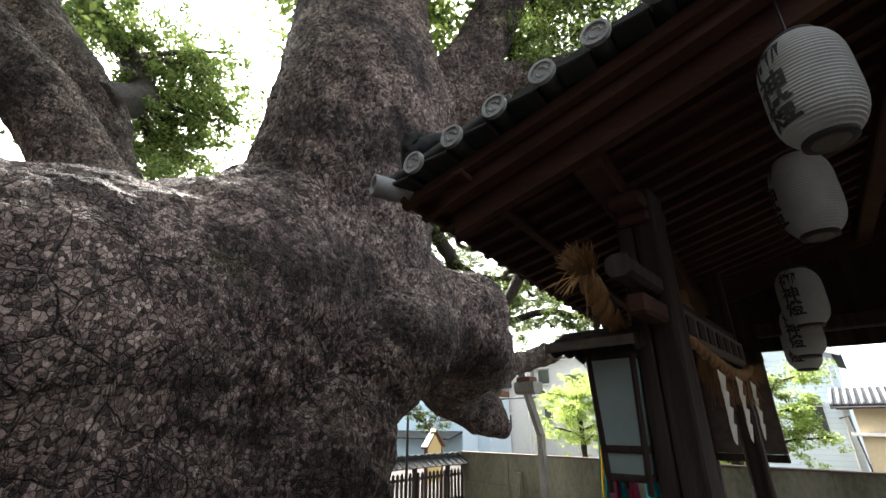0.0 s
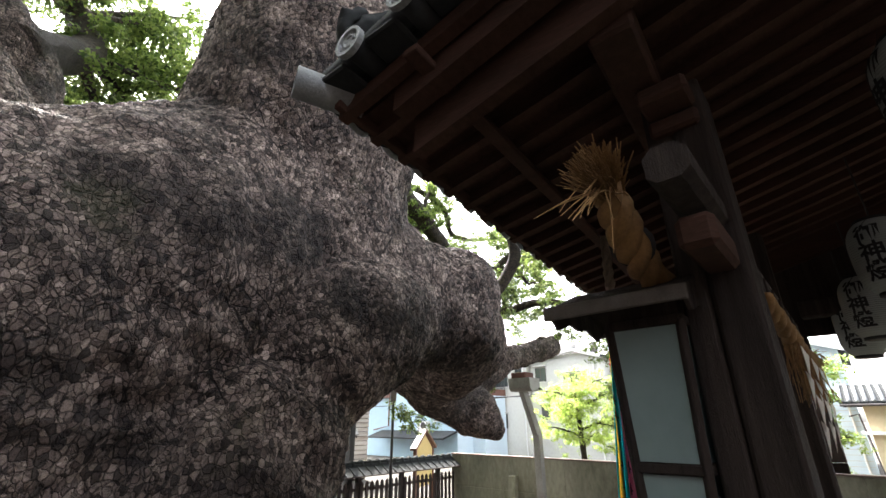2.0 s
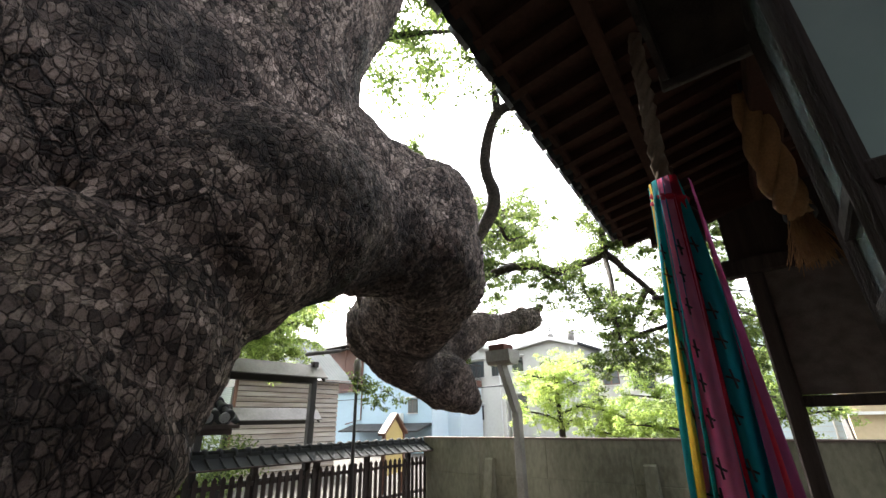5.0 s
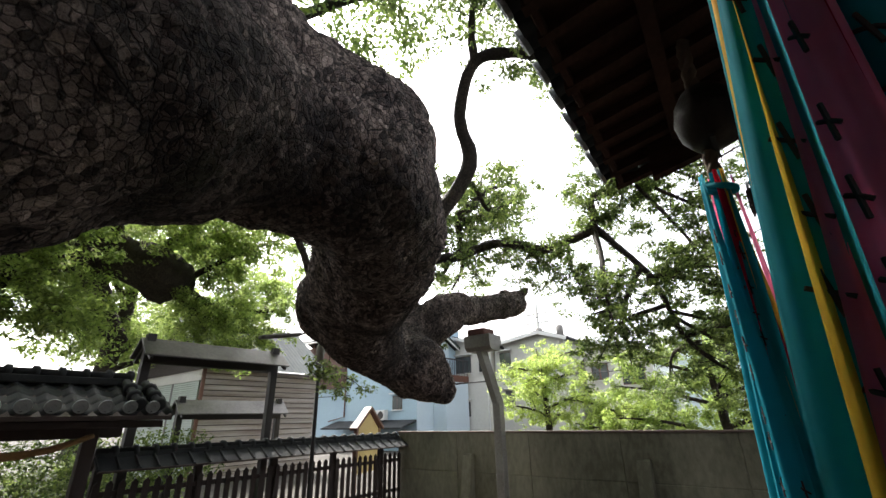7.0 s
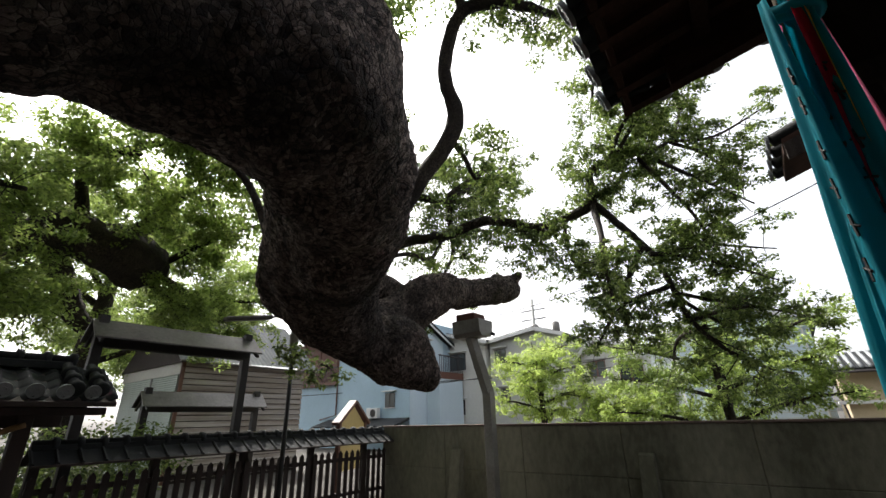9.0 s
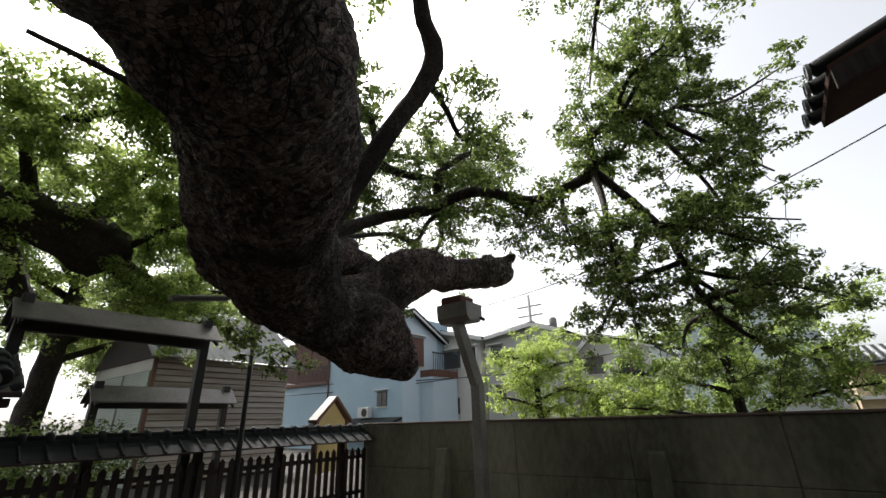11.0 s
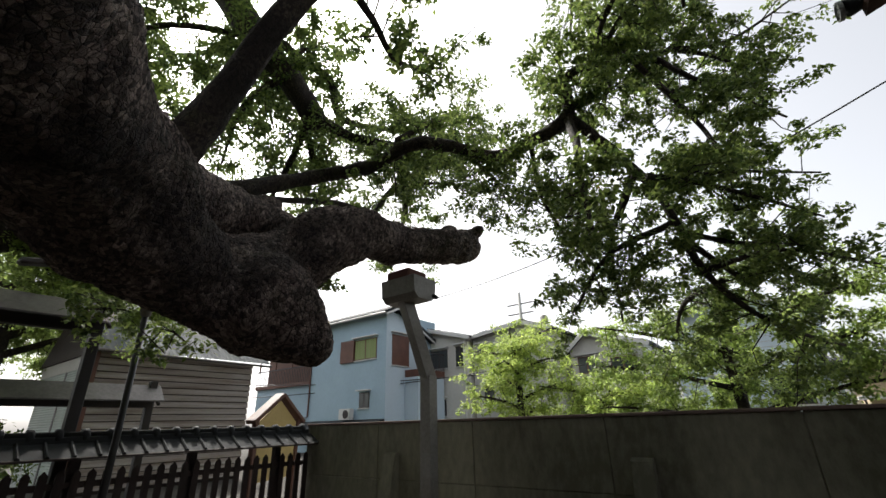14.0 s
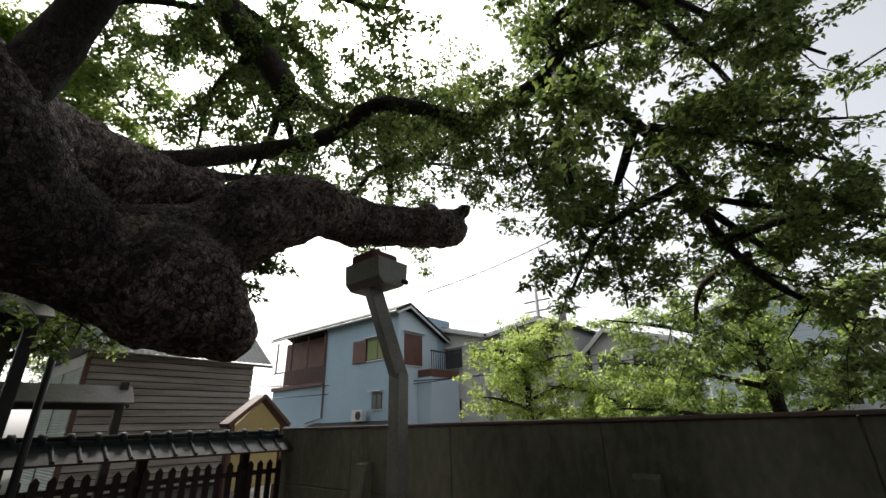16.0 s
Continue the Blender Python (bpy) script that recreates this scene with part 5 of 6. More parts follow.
def yard_shrubs():
    t = thing("shrub", "dark evergreen shrubs behind the gate", "shrub", (4.6, 12.6, 0))
    lv = Leaves(78)
    for k in range(120):
        lv.clump((-3.4 + 0.055 * k, 0.6 * math.sin(2.1 * k), 0.45 + 0.35 * math.sin(1.3 * k) + 0.42 * (k % 3)), 0.5, 230, 0.085)
    lv.build("leaves", LEAF, t)
    part("stem", tube(bmesh.new(), [(0, 0, 0, 0.06), (0.1, 0.1, 1.2, 0.02)], 6), BRANCH_BARK, t)


yard_shrubs()


def utility_pole():
    t = thing("utility_pole", "grey concrete utility pole with crossarms and transformers", "utility pole", (33.5, 16.2, 0))
    part("pole", tube(bmesh.new(), [(0, 0, 0, 0.17), (0, 0, 10.2, 0.11)], 12), GREY_WALL, t, smooth=True)
    for z in (8.6, 9.3):
        part("crossarm", boxes(((-0.05, -1.0, z), (0.05, 1.0, z + 0.09))), STEEL, t)
    for s in (-0.9, 0.75):
        part("transformer", lathe(bmesh.new(), [(0.22, 7.4), (0.27, 7.45), (0.27, 8.1), (0.15, 8.2)], 14, Matrix.Translation((-0.2, s - 0.9, 0))), STEEL, t, smooth=True)


utility_pole()


def cable(name, label, a, b, sag, r=0.012):
    line = []
    for k in range(17):
        f = k / 16
        line.append((*[p + (q - p) * f for p, q in zip(a, b)], r))
        line[-1] = (line[-1][0], line[-1][1], line[-1][2] - sag * 4 * f * (1 - f), r)
    ob = part(name, tube(bmesh.new(), line, 5), DARK_STEEL, smooth=True)
    tagged(ob, label, "cable")


cable("power_cable", "thin black cable strung across the lane", (13.0, -1.6, 6.3), (14.2, 9.0, 4.4), 0.5, 0.012)
cable("power_cable", "black cable strung in front of the houses", (24.0, 36.0, 4.7), (29.5, 8.0, 4.3), 0.4, 0.03)
cable("power_cable", "black cable strung in front of the houses", (24.0, 36.0, 3.7), (29.5, 8.0, 4.9), 0.4, 0.03)


# ---- the shrine hall ----
EAVE_Y, DECK_Z, RIDGE_Y, SLOPE = 2.05, 3.895, -1.9, 0.285
HX0, HX1 = 1.72, 6.35


def roof_z(y):
    """Height of the roof deck, a little hollow like old roofs."""
    f = (EAVE_Y - y) / (EAVE_Y - RIDGE_Y)
    return DECK_Z + SLOPE * (EAVE_Y - y) - 0.16 * 4 * f * (1 - f) * 0.5


hall = thing("worship_hall", "old dark timber worship hall with deep tiled eaves", "shrine hall")


def hall_roof():
    bm = bmesh.new()
    ys = [EAVE_Y - (EAVE_Y - RIDGE_Y) * k / 10 for k in range(11)]
    prism(bm, [(y, roof_z(y)) for y in ys] + [(y, roof_z(y) + 0.05) for y in ys[::-1]], HX0 + 0.2, HX1 - 0.1, "x")
    part("roof_deck", bm, BEAM_WOOD, hall)
    back = bmesh.new()
    prism(back, [(RIDGE_Y, roof_z(RIDGE_Y)), (RIDGE_Y - 4.3, DECK_Z), (RIDGE_Y - 4.3, DECK_Z + 0.06), (RIDGE_Y, roof_z(RIDGE_Y) + 0.06)], HX0, HX1, "x")
    part("roof_deck", back, BEAM_WOOD, hall)
    # rafters down the slope
    x = HX0 + 0.1
    while x < HX1:
        rb = bmesh.new()
        outline = [(y, roof_z(y) - 0.005) for y in ys] + [(y, roof_z(y) - 0.085) for y in ys[::-1]]
        prism(rb, outline, x - 0.03, x + 0.03, "x")
        part("rafter", rb, BEAM_WOOD, hall)
        x += 0.215
    part("eave_board", boxes(((HX0 + 0.02, EAVE_Y - 0.06, DECK_Z - 0.07), (HX1 - 0.02, EAVE_Y - 0.02, DECK_Z - 0.008))), BEAM_WOOD, hall)
    part("eave_batten", boxes(((HX0 + 0.02, EAVE_Y - 0.55, roof_z(EAVE_Y - 0.5) - 0.13), (HX1 - 0.02, EAVE_Y - 0.47, roof_z(EAVE_Y - 0.5) - 0.088))), BEAM_WOOD, hall)
    # bargeboards at both ends
    for x, w, drop in ((HX0 + 0.34, 0.07, 0.24), (HX1 - 0.34, 0.07, 0.24), (HX0 + 0.20, 0.10, 0.10), (HX1 - 0.20, 0.10, 0.10)):
        bb = bmesh.new()
        yb = [EAVE_Y - 0.3 - (EAVE_Y - 0.3 - RIDGE_Y) * i / 10 for i in range(11)]
        prism(bb, [(y, roof_z(y) - 0.006) for y in yb] + [(y, roof_z(y) - drop - 0.10 * (1 - i / 10)) for i, y in list(enumerate(yb))[::-1]], x - w / 2, x + w / 2, "x")
        part("bargeboard", bb, BEAM_WOOD, hall, "wide weathered bargeboard")
    # tiles: wavy rows over the deck, cover tiles at the verge, round ends
    n = 19
    for k in range(n):
        y = EAVE_Y - 0.16 - (EAVE_Y - RIDGE_Y) * k / n
        z = roof_z(y) + 0.10
        ang = math.degrees(math.atan((roof_z(y - 0.1) - roof_z(y)) / 0.1))
        if k < 5:
            x = HX0 + 0.14
            while x < HX1:
                shared("pan_tile", PAN, hall, pose(x, y, z, 0, 0, 180) @ pose(0, 0, 0, ang, 0, 0))
                x += 0.27
    ys2 = ys[2:]
    upper = bmesh.new()
    prism(upper, [(y, roof_z(y) + 0.06) for y in ys2] + [(y, roof_z(y) + 0.13) for y in ys2[::-1]], HX0 - 0.02, HX1 + 0.02, "x")
    part("tile_course", upper, TILE, hall)
    x = HX0 + 0.005
    while x < HX1 + 0.05:
        shared("tile_disc", DISC, hall, pose(x, EAVE_Y + 0.10, DECK_Z + 0.085, 0, 0, 180) @ pose(0, 0, 0, 22, 0, 0))
        cb = bmesh.new()
        yy = [EAVE_Y + 0.09 - 0.35 * i for i in range(4)]
        tube(cb, [(x, q, roof_z(q) + 0.10, 0.066) for q in yy], 10)
        part("cover_tile", cb, TILE, hall, smooth=True)
        x += 0.27
    for x, side in ((HX0 - 0.02, -1), (HX1 + 0.02, 1)):
        k = 0
        while k < 12:
            y = 1.80 - 0.315 * k
            z = roof_z(y) + 0.05
            shared("tile_disc", DISC, hall, pose(x + side * 0.07, y, z, 0, 0, -90 if side < 0 else 90))
            eb = bmesh.new()
            tube(eb, [(x + side * 0.06, y, z, 0.058), (x - side * 0.16, y, z + 0.01, 0.056)], 10)
            part("cover_tile", eb, TILE, hall, smooth=True)
            fb = boxes(((min(x + side * 0.06, x - side * 0.1), y + 0.06, z - 0.085), (max(x + side * 0.06, x - side * 0.1), y + 0.255, z - 0.05)), bevel=0.01)
            part("verge_tile", fb, TILE, hall)
            k += 1
    # corner: a hollow pipe tile that points outward, and a perched ridge-end ornament
    cb = bmesh.new()
    lathe(cb, [(0.078, 0), (0.078, 0.34), (0.058, 0.34), (0.055, 0.02)], 16, pose(HX0 + 0.16, EAVE_Y - 0.06, DECK_Z + 0.03, 0, -90, -24))
    part("corner_tile", cb, TILE_FACE, hall, "pale grey round corner tile", smooth=True)
    ob = bmesh.new()
    tube(ob, smooth_line([(HX0 + 0.05, 1.98, (DECK_Z - 0.06) + 0.22, 0.06), (HX0 + 0.03, 1.9, (DECK_Z - 0.06) + 0.34, 0.10), (HX0 + 0.08, 1.78, (DECK_Z - 0.06) + 0.42, 0.075), (HX0 + 0.16, 1.66, (DECK_Z - 0.06) + 0.36, 0.05), (HX0 + 0.2, 1.58, (DECK_Z - 0.06) + 0.30, 0.03)], 4), 9, 0.6)
    tube(ob, smooth_line([(HX0 + 0.0, 1.95, (DECK_Z - 0.06) + 0.30, 0.05), (HX0 - 0.06, 1.9, (DECK_Z - 0.06) + 0.40, 0.05), (HX0 - 0.02, 1.82, (DECK_Z - 0.06) + 0.47, 0.03)], 4), 8, 0.7)
    part("ridge_end_ornament", ob, TILE, hall, "dark curled roof-end ornament tile", smooth=True)


def hall_frame():
    for x, y, w in ((2.84, 0.80, 0.25), (4.98, 0.82, 0.15), (2.80, -3.6, 0.22), (6.1, -3.6, 0.22)):
        bm = boxes(((x - w / 2, y - w / 2, 0.12), (x + w / 2, y + w / 2, 3.84 if y > 0 else 3.6)), bevel=0.022)
        if w > 0.24:
            bm = boxes(((x - w / 2 + 0.035, y + 0.01, 0.13), (x + w / 2 - 0.03, y + 0.04, 3.83)), bevel=0.004)
            part("post_cheek", boxes(((x - w / 2, y - w / 2, 0.12), (x + w / 2, y + 0.018, 3.84)), bevel=0.012), OLD_WOOD, hall)
            part("post_cheek", boxes(((x - w / 2 + 0.004, y + 0.027, 0.12), (x + w / 2, y + w / 2, 3.84)), bevel=0.012), OLD_WOOD, hall)
        part("post", bm, OLD_WOOD, hall, "weathered square post with long drying cracks")
        part("post_stone", boxes(((x - 0.2, y - 0.2, 0), (x + 0.2, y + 0.2, 0.12)), bevel=0.02), CONCRETE, hall)
    part("cross_beam", boxes(((2.1, 0.73, 3.82), (6.0, 0.91, 3.99)), bevel=0.015), BEAM_WOOD, hall)
    part("purlin", boxes(((2.1, -0.9, 4.42), (6.0, -0.76, 4.56)), bevel=0.015), BEAM_WOOD, hall)
    part("bracket_arm", boxes(((2.36, 0.70, 2.94), (2.72, 0.82, 3.06)), bevel=0.02), BEAM_WOOD, hall)
    nb = bmesh.new()
    prism(nb, [(0.70, 3.135), (0.73, 3.11), (0.80, 3.11), (0.83, 3.135), (0.832, 3.205), (0.80, 3.235), (0.73, 3.235), (0.70, 3.205)], 2.18, 2.74, "x")
    part("beam_nose", nb, OLD_WOOD, hall, "weathered eight-sided beam end")
    for k in range(2):
        part("bracket", boxes(((2.68 - 0.12 * k, 0.70, 3.60 + 0.1 * k), (3.00 + 0.12 * k, 0.90, 3.68 + 0.1 * k)), bevel=0.015), BEAM_WOOD, hall)
    # tie beam with a carved plank
    part("tie_beam", boxes(((2.9, 0.75, 3.02), (4.95, 0.89, 3.20)), bevel=0.015), OLD_WOOD, hall)
    pl = part("carved_plank", boxes(((2.92, 0.70, 2.88), (4.92, 0.74, 3.10)), bevel=0.01), PALE_WOOD, hall, "pale plank with carved openings")
    for k in range(7):
        part("carving", boxes(((3.06 + 0.26 * k, 0.688, 2.93), (3.22 + 0.26 * k, 0.698, 3.05)), bevel=0.003), OLD_WOOD, pl)
    # hall body behind, with boarded gable ends
    gb = bmesh.new()
    prism(gb, [(1.2, 3.34), (1.2, roof_z(1.2) - 0.09), (0.7, roof_z(0.7) - 0.09), (RIDGE_Y, roof_z(RIDGE_Y) - 0.09), (-5.6, 3.98), (-5.6, 3.34), (0.7, 3.34)], 6.02, 6.06, "x")
    part("gable_panel", gb, OLD_WOOD, hall)
    part("tie_beam", boxes(((5.98, -3.7, 3.30), (6.12, 0.7, 3.46)), bevel=0.015), OLD_WOOD, hall)
    part("tie_beam", boxes(((5.98, 0.7, 3.02), (6.12, 1.62, 3.16)), bevel=0.015), OLD_WOOD, hall)
    part("post", boxes(((5.98, 1.36, 0.0), (6.10, 1.48, 3.02)), bevel=0.015), OLD_WOOD, hall)
    part("wall_panel", boxes(((6.02, 0.7, 2.1), (6.06, 1.36, 3.02)), bevel=0.004), PALE_WOOD, hall, "plain weathered grey end panel")
    part("panel_rail", boxes(((6.0, 0.7, 2.02), (6.08, 1.36, 2.096)), bevel=0.006), OLD_WOOD, hall)
    part("wall_panel", boxes(((2.8, -3.9, 0.5), (6.2, -3.7, 3.9)), bevel=0.01), OLD_WOOD, hall)
    part("floor_stage", boxes(((2.6, -6.0, 0.0), (6.4, -0.2, 0.5)), bevel=0.02), CONCRETE, hall)


# the roof stands a little askew to the posts and sinks towards its far end
ROOF_LIE = pose(1.676, 1.797, 4.013) @ pose(0, 0, 0, 0, 0, 4.8) @ pose(0, 0, 0, 0, 2.6, 0) @ pose(-1.63, -1.80, -3.998)
hall_roof()
for piece in hall.children:
    piece.matrix_basis = ROOF_LIE @ piece.matrix_basis
hall_frame()
for piece in hall.children:
    if piece.name.split(".")[0] in ("gable_panel", "purlin", "cross_beam"):
        piece.matrix_basis = ROOF_LIE @ piece.matrix_basis


# ---- lamp box on the post ----
def lamp_box():
    t = thing("lamp_box", "wooden lamp box with milk-glass panes and a board roof", "lamp", (2.78, 1.06, 2.12))
    W, H, D = 0.135, 0.66, 0.14
    taper = 0.80
    for sx in (-1, 1):
        for sy in (-1, 1):
            bm = bmesh.new()
            beam(bm, (sx * D * taper, sy * W * taper, -0.08), (sx * D, sy * W, H), 0.028, 0.03, 0.004)
            part("corner_post", bm, OLD_WOOD, t)
    for z, s in ((0.0, 0.82), (0.145, 0.86), (H, 1.0)):
        for s2 in (-1, 1):
            part("rail", boxes(((-D * s, s2 * W * s - 0.012, z - 0.018), (D * s, s2 * W * s + 0.012, z + 0.018)), bevel=0.004), OLD_WOOD, t)
            part("rail", boxes(((s2 * D * s - 0.012, -W * s, z - 0.0175), (s2 * D * s + 0.012, W * s, z + 0.0175)), bevel=0.004), OLD_WOOD, t)
    for z0, z1 in ((0.02, 0.125), (0.165, H - 0.02)):
        def at(z):
            return 0.82 + 0.18 * z / H
        for s in (-1, 1):
            bm = bmesh.new()
            q = [(s * (D * at(z0)), -W * at(z0), z0), (s * (D * at(z0)), W * at(z0), z0), (s * (D * at(z1)), W * at(z1), z1), (s * (D * at(z1)), -W * at(z1), z1)]
            fr = [bm.verts.new(v) for v in q]
            bk = [bm.verts.new((v[0] - s * 0.004, v[1], v[2])) for v in q]
            bm.faces.new(fr), bm.faces.new(bk[::-1])
            for k in range(4):
                bm.faces.new((fr[k], fr[(k + 1) % 4], bk[(k + 1) % 4], bk[k]))
            part("pane", bm, MILK, t, "cloudy pale blue milk-glass pane")
            bm = bmesh.new()
            q = [(-D * at(z0), s * W * at(z0), z0), (D * at(z0), s * W * at(z0), z0), (D * at(z1), s * W * at(z1), z1), (-D * at(z1), s * W * at(z1), z1)]
            fr = [bm.verts.new(v) for v in q]
            bk = [bm.verts.new((v[0], v[1] - s * 0.004, v[2])) for v in q]
            bm.faces.new(fr), bm.faces.new(bk[::-1])
            for k in range(4):
                bm.faces.new((fr[k], fr[(k + 1) % 4], bk[(k + 1) % 4], bk[k]))
            part("pane", bm, MILK, t, "cloudy pale blue milk-glass pane")
    part("base", boxes(((-D * 0.8, -W * 0.8, -0.02), (D * 0.8, W * 0.8, -0.004)), bevel=0.002), OLD_WOOD, t)
    part("head_board", boxes(((-D, -W, H + 0.02), (D, W, H + 0.075)), bevel=0.004), OLD_WOOD, t)
    bm = bmesh.new()
    prism(bm, [(-0.27, H + 0.06), (0.0, H + 0.17), (0.27, H + 0.06), (0.27, H + 0.085), (0, H + 0.20), (-0.27, H + 0.085)], -0.20, 0.34, "y")
    part("roof_board", bm, OLD_WOOD, t, "sloping grey board roof")
    for s in (-1, 1):
        part("fascia", boxes(((s * 0.28 - 0.009, -0.21, H + 0.035), (s * 0.28 + 0.009, 0.35, H + 0.092)), bevel=0.004), PALE_WOOD, t, "weathered grey edge board")
    for y in (-0.19, 0.33):
        bm = bmesh.new()
        prism(bm, [(-0.27, H + 0.06), (0.0, H + 0.17), (0.27, H + 0.06), (0.2, H + 0.01), (0.08, H + 0.05), (0, H + 0.03), (-0.08, H + 0.05), (-0.2, H + 0.01)], y - 0.008, y + 0.008, "y")
        part("gable_board", bm, OLD_WOOD, t)
    part("batten", boxes(((-0.02, -0.23, -0.3), (0.05, -0.17, H)), bevel=0.004), OLD_WOOD, t)
    part("bracket", boxes(((-0.04, -0.20, H - 0.05), (0.04, -0.12, H + 0.02)), bevel=0.004), OLD_WOOD, t)


lamp_box()


# ---- straw rope with its tuft ----
def strand_rope(bm, pts, r, turns, strands=3, sides=7):
    """Twisted strands along a line."""
    line = smooth_line(pts, 8)
    n = len(line)
    for s in range(strands):
        path = []
        for i, q in enumerate(line):
            a, b = line[max(i - 1, 0)], line[min(i + 1, n - 1)]
            way = (Vector(b[:3]) - Vector(a[:3])).normalized()
            u = way.cross(Vector((0.2, 0.1, 0.97))).normalized()
            v = way.cross(u)
            t = 2 * math.pi * (turns * i / (n - 1) + s / strands)
            c = Vector(q[:3]) + (u * math.cos(t) + v * math.sin(t)) * q[3] * 0.5
            path.append((*c, q[3] * 0.56))
        tube(bm, path, sides, 0.15)
    return bm


def straw_tuft(bm, at, way, count, length, spread, seed):
    r = random.Random(seed)
    way = Vector(way).normalized()
    for _ in range(count):
        d = (way + Vector((r.gauss(0, spread), r.gauss(0, spread), r.gauss(0, spread)))).normalized()
        L = length * r.uniform(0.6, 1.1)
        o = Vector(at) + Vector((r.gauss(0, 0.02), r.gauss(0, 0.02), r.gauss(0, 0.02)))
        tube(bm, [(*o, 0.0035), (*(o + d * L * 0.6), 0.003), (*(o + d * L + Vector((0, 0, -0.02 * r.random()))), 0.0022)], 3)


def shrine_rope():
    t = thing("shimenawa_rope", "thick twisted straw rope with a bushy straw tuft", "rope")
    part("rope", strand_rope(bmesh.new(), [(2.30, 1.0, 3.23, 0.055), (2.42, 1.01, 3.14, 0.07), (2.54, 1.01, 3.05, 0.072), (2.66, 1.0, 2.97, 0.06), (2.84, 0.97, 2.95, 0.05)], 0.08, 2.2), STRAW, t, smooth=True)
    bm = bmesh.new()
    straw_tuft(bm, (2.33, 1.0, 3.21), (-0.7, 0.05, 0.55), 1000, 0.175, 0.25, 3)
    straw_tuft(bm, (2.24, 1.0, 3.2), (-0.6, 0.3, -0.7), 14, 0.22, 0.3, 4)
    tagged(part("tuft", bm, STRAW, t, "bushy cut straw end"), kind="stuff")
    bm = bmesh.new()
    lathe(bm, [(0.075, -0.01), (0.088, 0), (0.075, 0.01)], 14, pose(2.52, 1.01, 3.06, 0, 62, 0))
    part("binding", bm, INK, t)
    t2 = thing("shimenawa_rope", "twisted straw rope with paper streamers under the carved beam", "rope")
    part("rope", strand_rope(bmesh.new(), [(2.95, 0.68, 2.88, 0.03), (3.5, 0.67, 2.79, 0.042), (4.0, 0.67, 2.75, 0.048), (4.5, 0.67, 2.79, 0.042), (4.95, 0.69, 2.88, 0.03)], 0.08, 7), STRAW, t2, smooth=True)
    for k, x in enumerate((3.35, 3.9, 4.45)):
        bm = bmesh.new()
        straw_tuft(bm, (x + 0.14, 0.67, 2.74), (0, 0, -1), 30, 0.22, 0.14, 10 + k)
        tagged(part("fringe", bm, STRAW, t2), kind="stuff")
        bm = bmesh.new()
        z, yy = 2.72, 0.63
        for i in range(4):
            s = 0.075
            q = [(x - s + 0.05 * (i % 2), yy, z), (x + s + 0.05 * (i % 2), yy - 0.01, z - 0.03), (x + s * 0.9 + 0.07 * (i % 2), yy + 0.012, z - 0.15), (x - s * 0.9 + 0.07 * (i % 2), yy, z - 0.12)]
            f = [bm.verts.new(v) for v in q]
            g = [bm.verts.new((v[0], v[1] + 0.002, v[2])) for v in q]
            bm.faces.new(f), bm.faces.new(g[::-1])
            for e in range(4):
                bm.faces.new((f[e], f[(e + 1) % 4], g[(e + 1) % 4], g[e]))
            z -= 0.10
            yy += 0.012 * (-1) ** i
        part("paper_streamer", bm, SHIDE, t2, "folded white zigzag paper streamer")
    bm = bmesh.new()
    straw_tuft(bm, (5.0, 0.69, 2.86), (0.8, -0.2, -0.25), 160, 0.16, 0.3, 21)
    tagged(part("tuft", bm, STRAW, t2), kind="stuff")

    t3 = thing("shimenawa_rope", "heavy twisted straw rope with a hanging tassel in the hall's shade", "rope")
    part("rope", strand_rope(bmesh.new(), [(4.80, 1.17, 3.86, 0.07), (4.95, 1.15, 3.56, 0.10), (5.08, 1.12, 3.26, 0.10), (5.22, 1.08, 3.14, 0.07)], 0.1, 1.4, 3, 9), STRAW, t3, smooth=True)
    part("hanger", tube(bmesh.new(), [(4.80, 1.17, 3.82, 0.012), (4.80, 1.17, roof_z(1.17) - 0.15, 0.012)], 6), INK, t3)
    bm = bmesh.new()
    straw_tuft(bm, (5.21, 1.08, 3.17), (0.15, 0, -1), 420, 0.34, 0.16, 33)
    tagged(part("tassel", bm, STRAW, t3), kind="stuff")
    part("binding", lathe(bmesh.new(), [(0.075, -0.012), (0.09, 0), (0.075, 0.012)], 14, pose(5.21, 1.08, 3.13, 0, 30, 0)), INK, t3)


shrine_rope()


# ---- paper lanterns ----
def writing_on(owner, text, R, z_top, size, around, material, name="writing"):
    """Black brush characters bent round a lantern, one below the other."""
    cu = bpy.data.curves.new(name, "FONT")
    cu.body = text
    cu.size = size
    cu.align_x, cu.align_y = "CENTER", "CENTER"
    cu.extrude, cu.offset, cu.resolution_u = 0.0, size * 0.026, 3
    tmp = new(name, cu)
    dg = bpy.context.evaluated_depsgraph_get()
    dg.update()
    me = bpy.data.meshes.new_from_object(tmp.evaluated_get(dg))
    bpy.data.objects.remove(tmp)
    bm = bmesh.new()
    bm.from_mesh(me)
    bpy.data.meshes.remove(me)
    bmesh.ops.triangulate(bm, faces=bm.faces[:])
    for _ in range(3):
        bmesh.ops.subdivide_edges(bm, edges=[e for e in bm.edges if e.calc_length() > 0.018], cuts=1)
        bmesh.ops.triangulate(bm, faces=bm.faces[:])
    for v in bm.verts:
        z = z_top + v.co.y
        a = around + v.co.x / R(z)
        rr = R(z) + 0.004
        v.co = Vector((rr * math.cos(a), rr * math.sin(a), z))
    return part(name, bm, material, owner, "black brush-written characters")


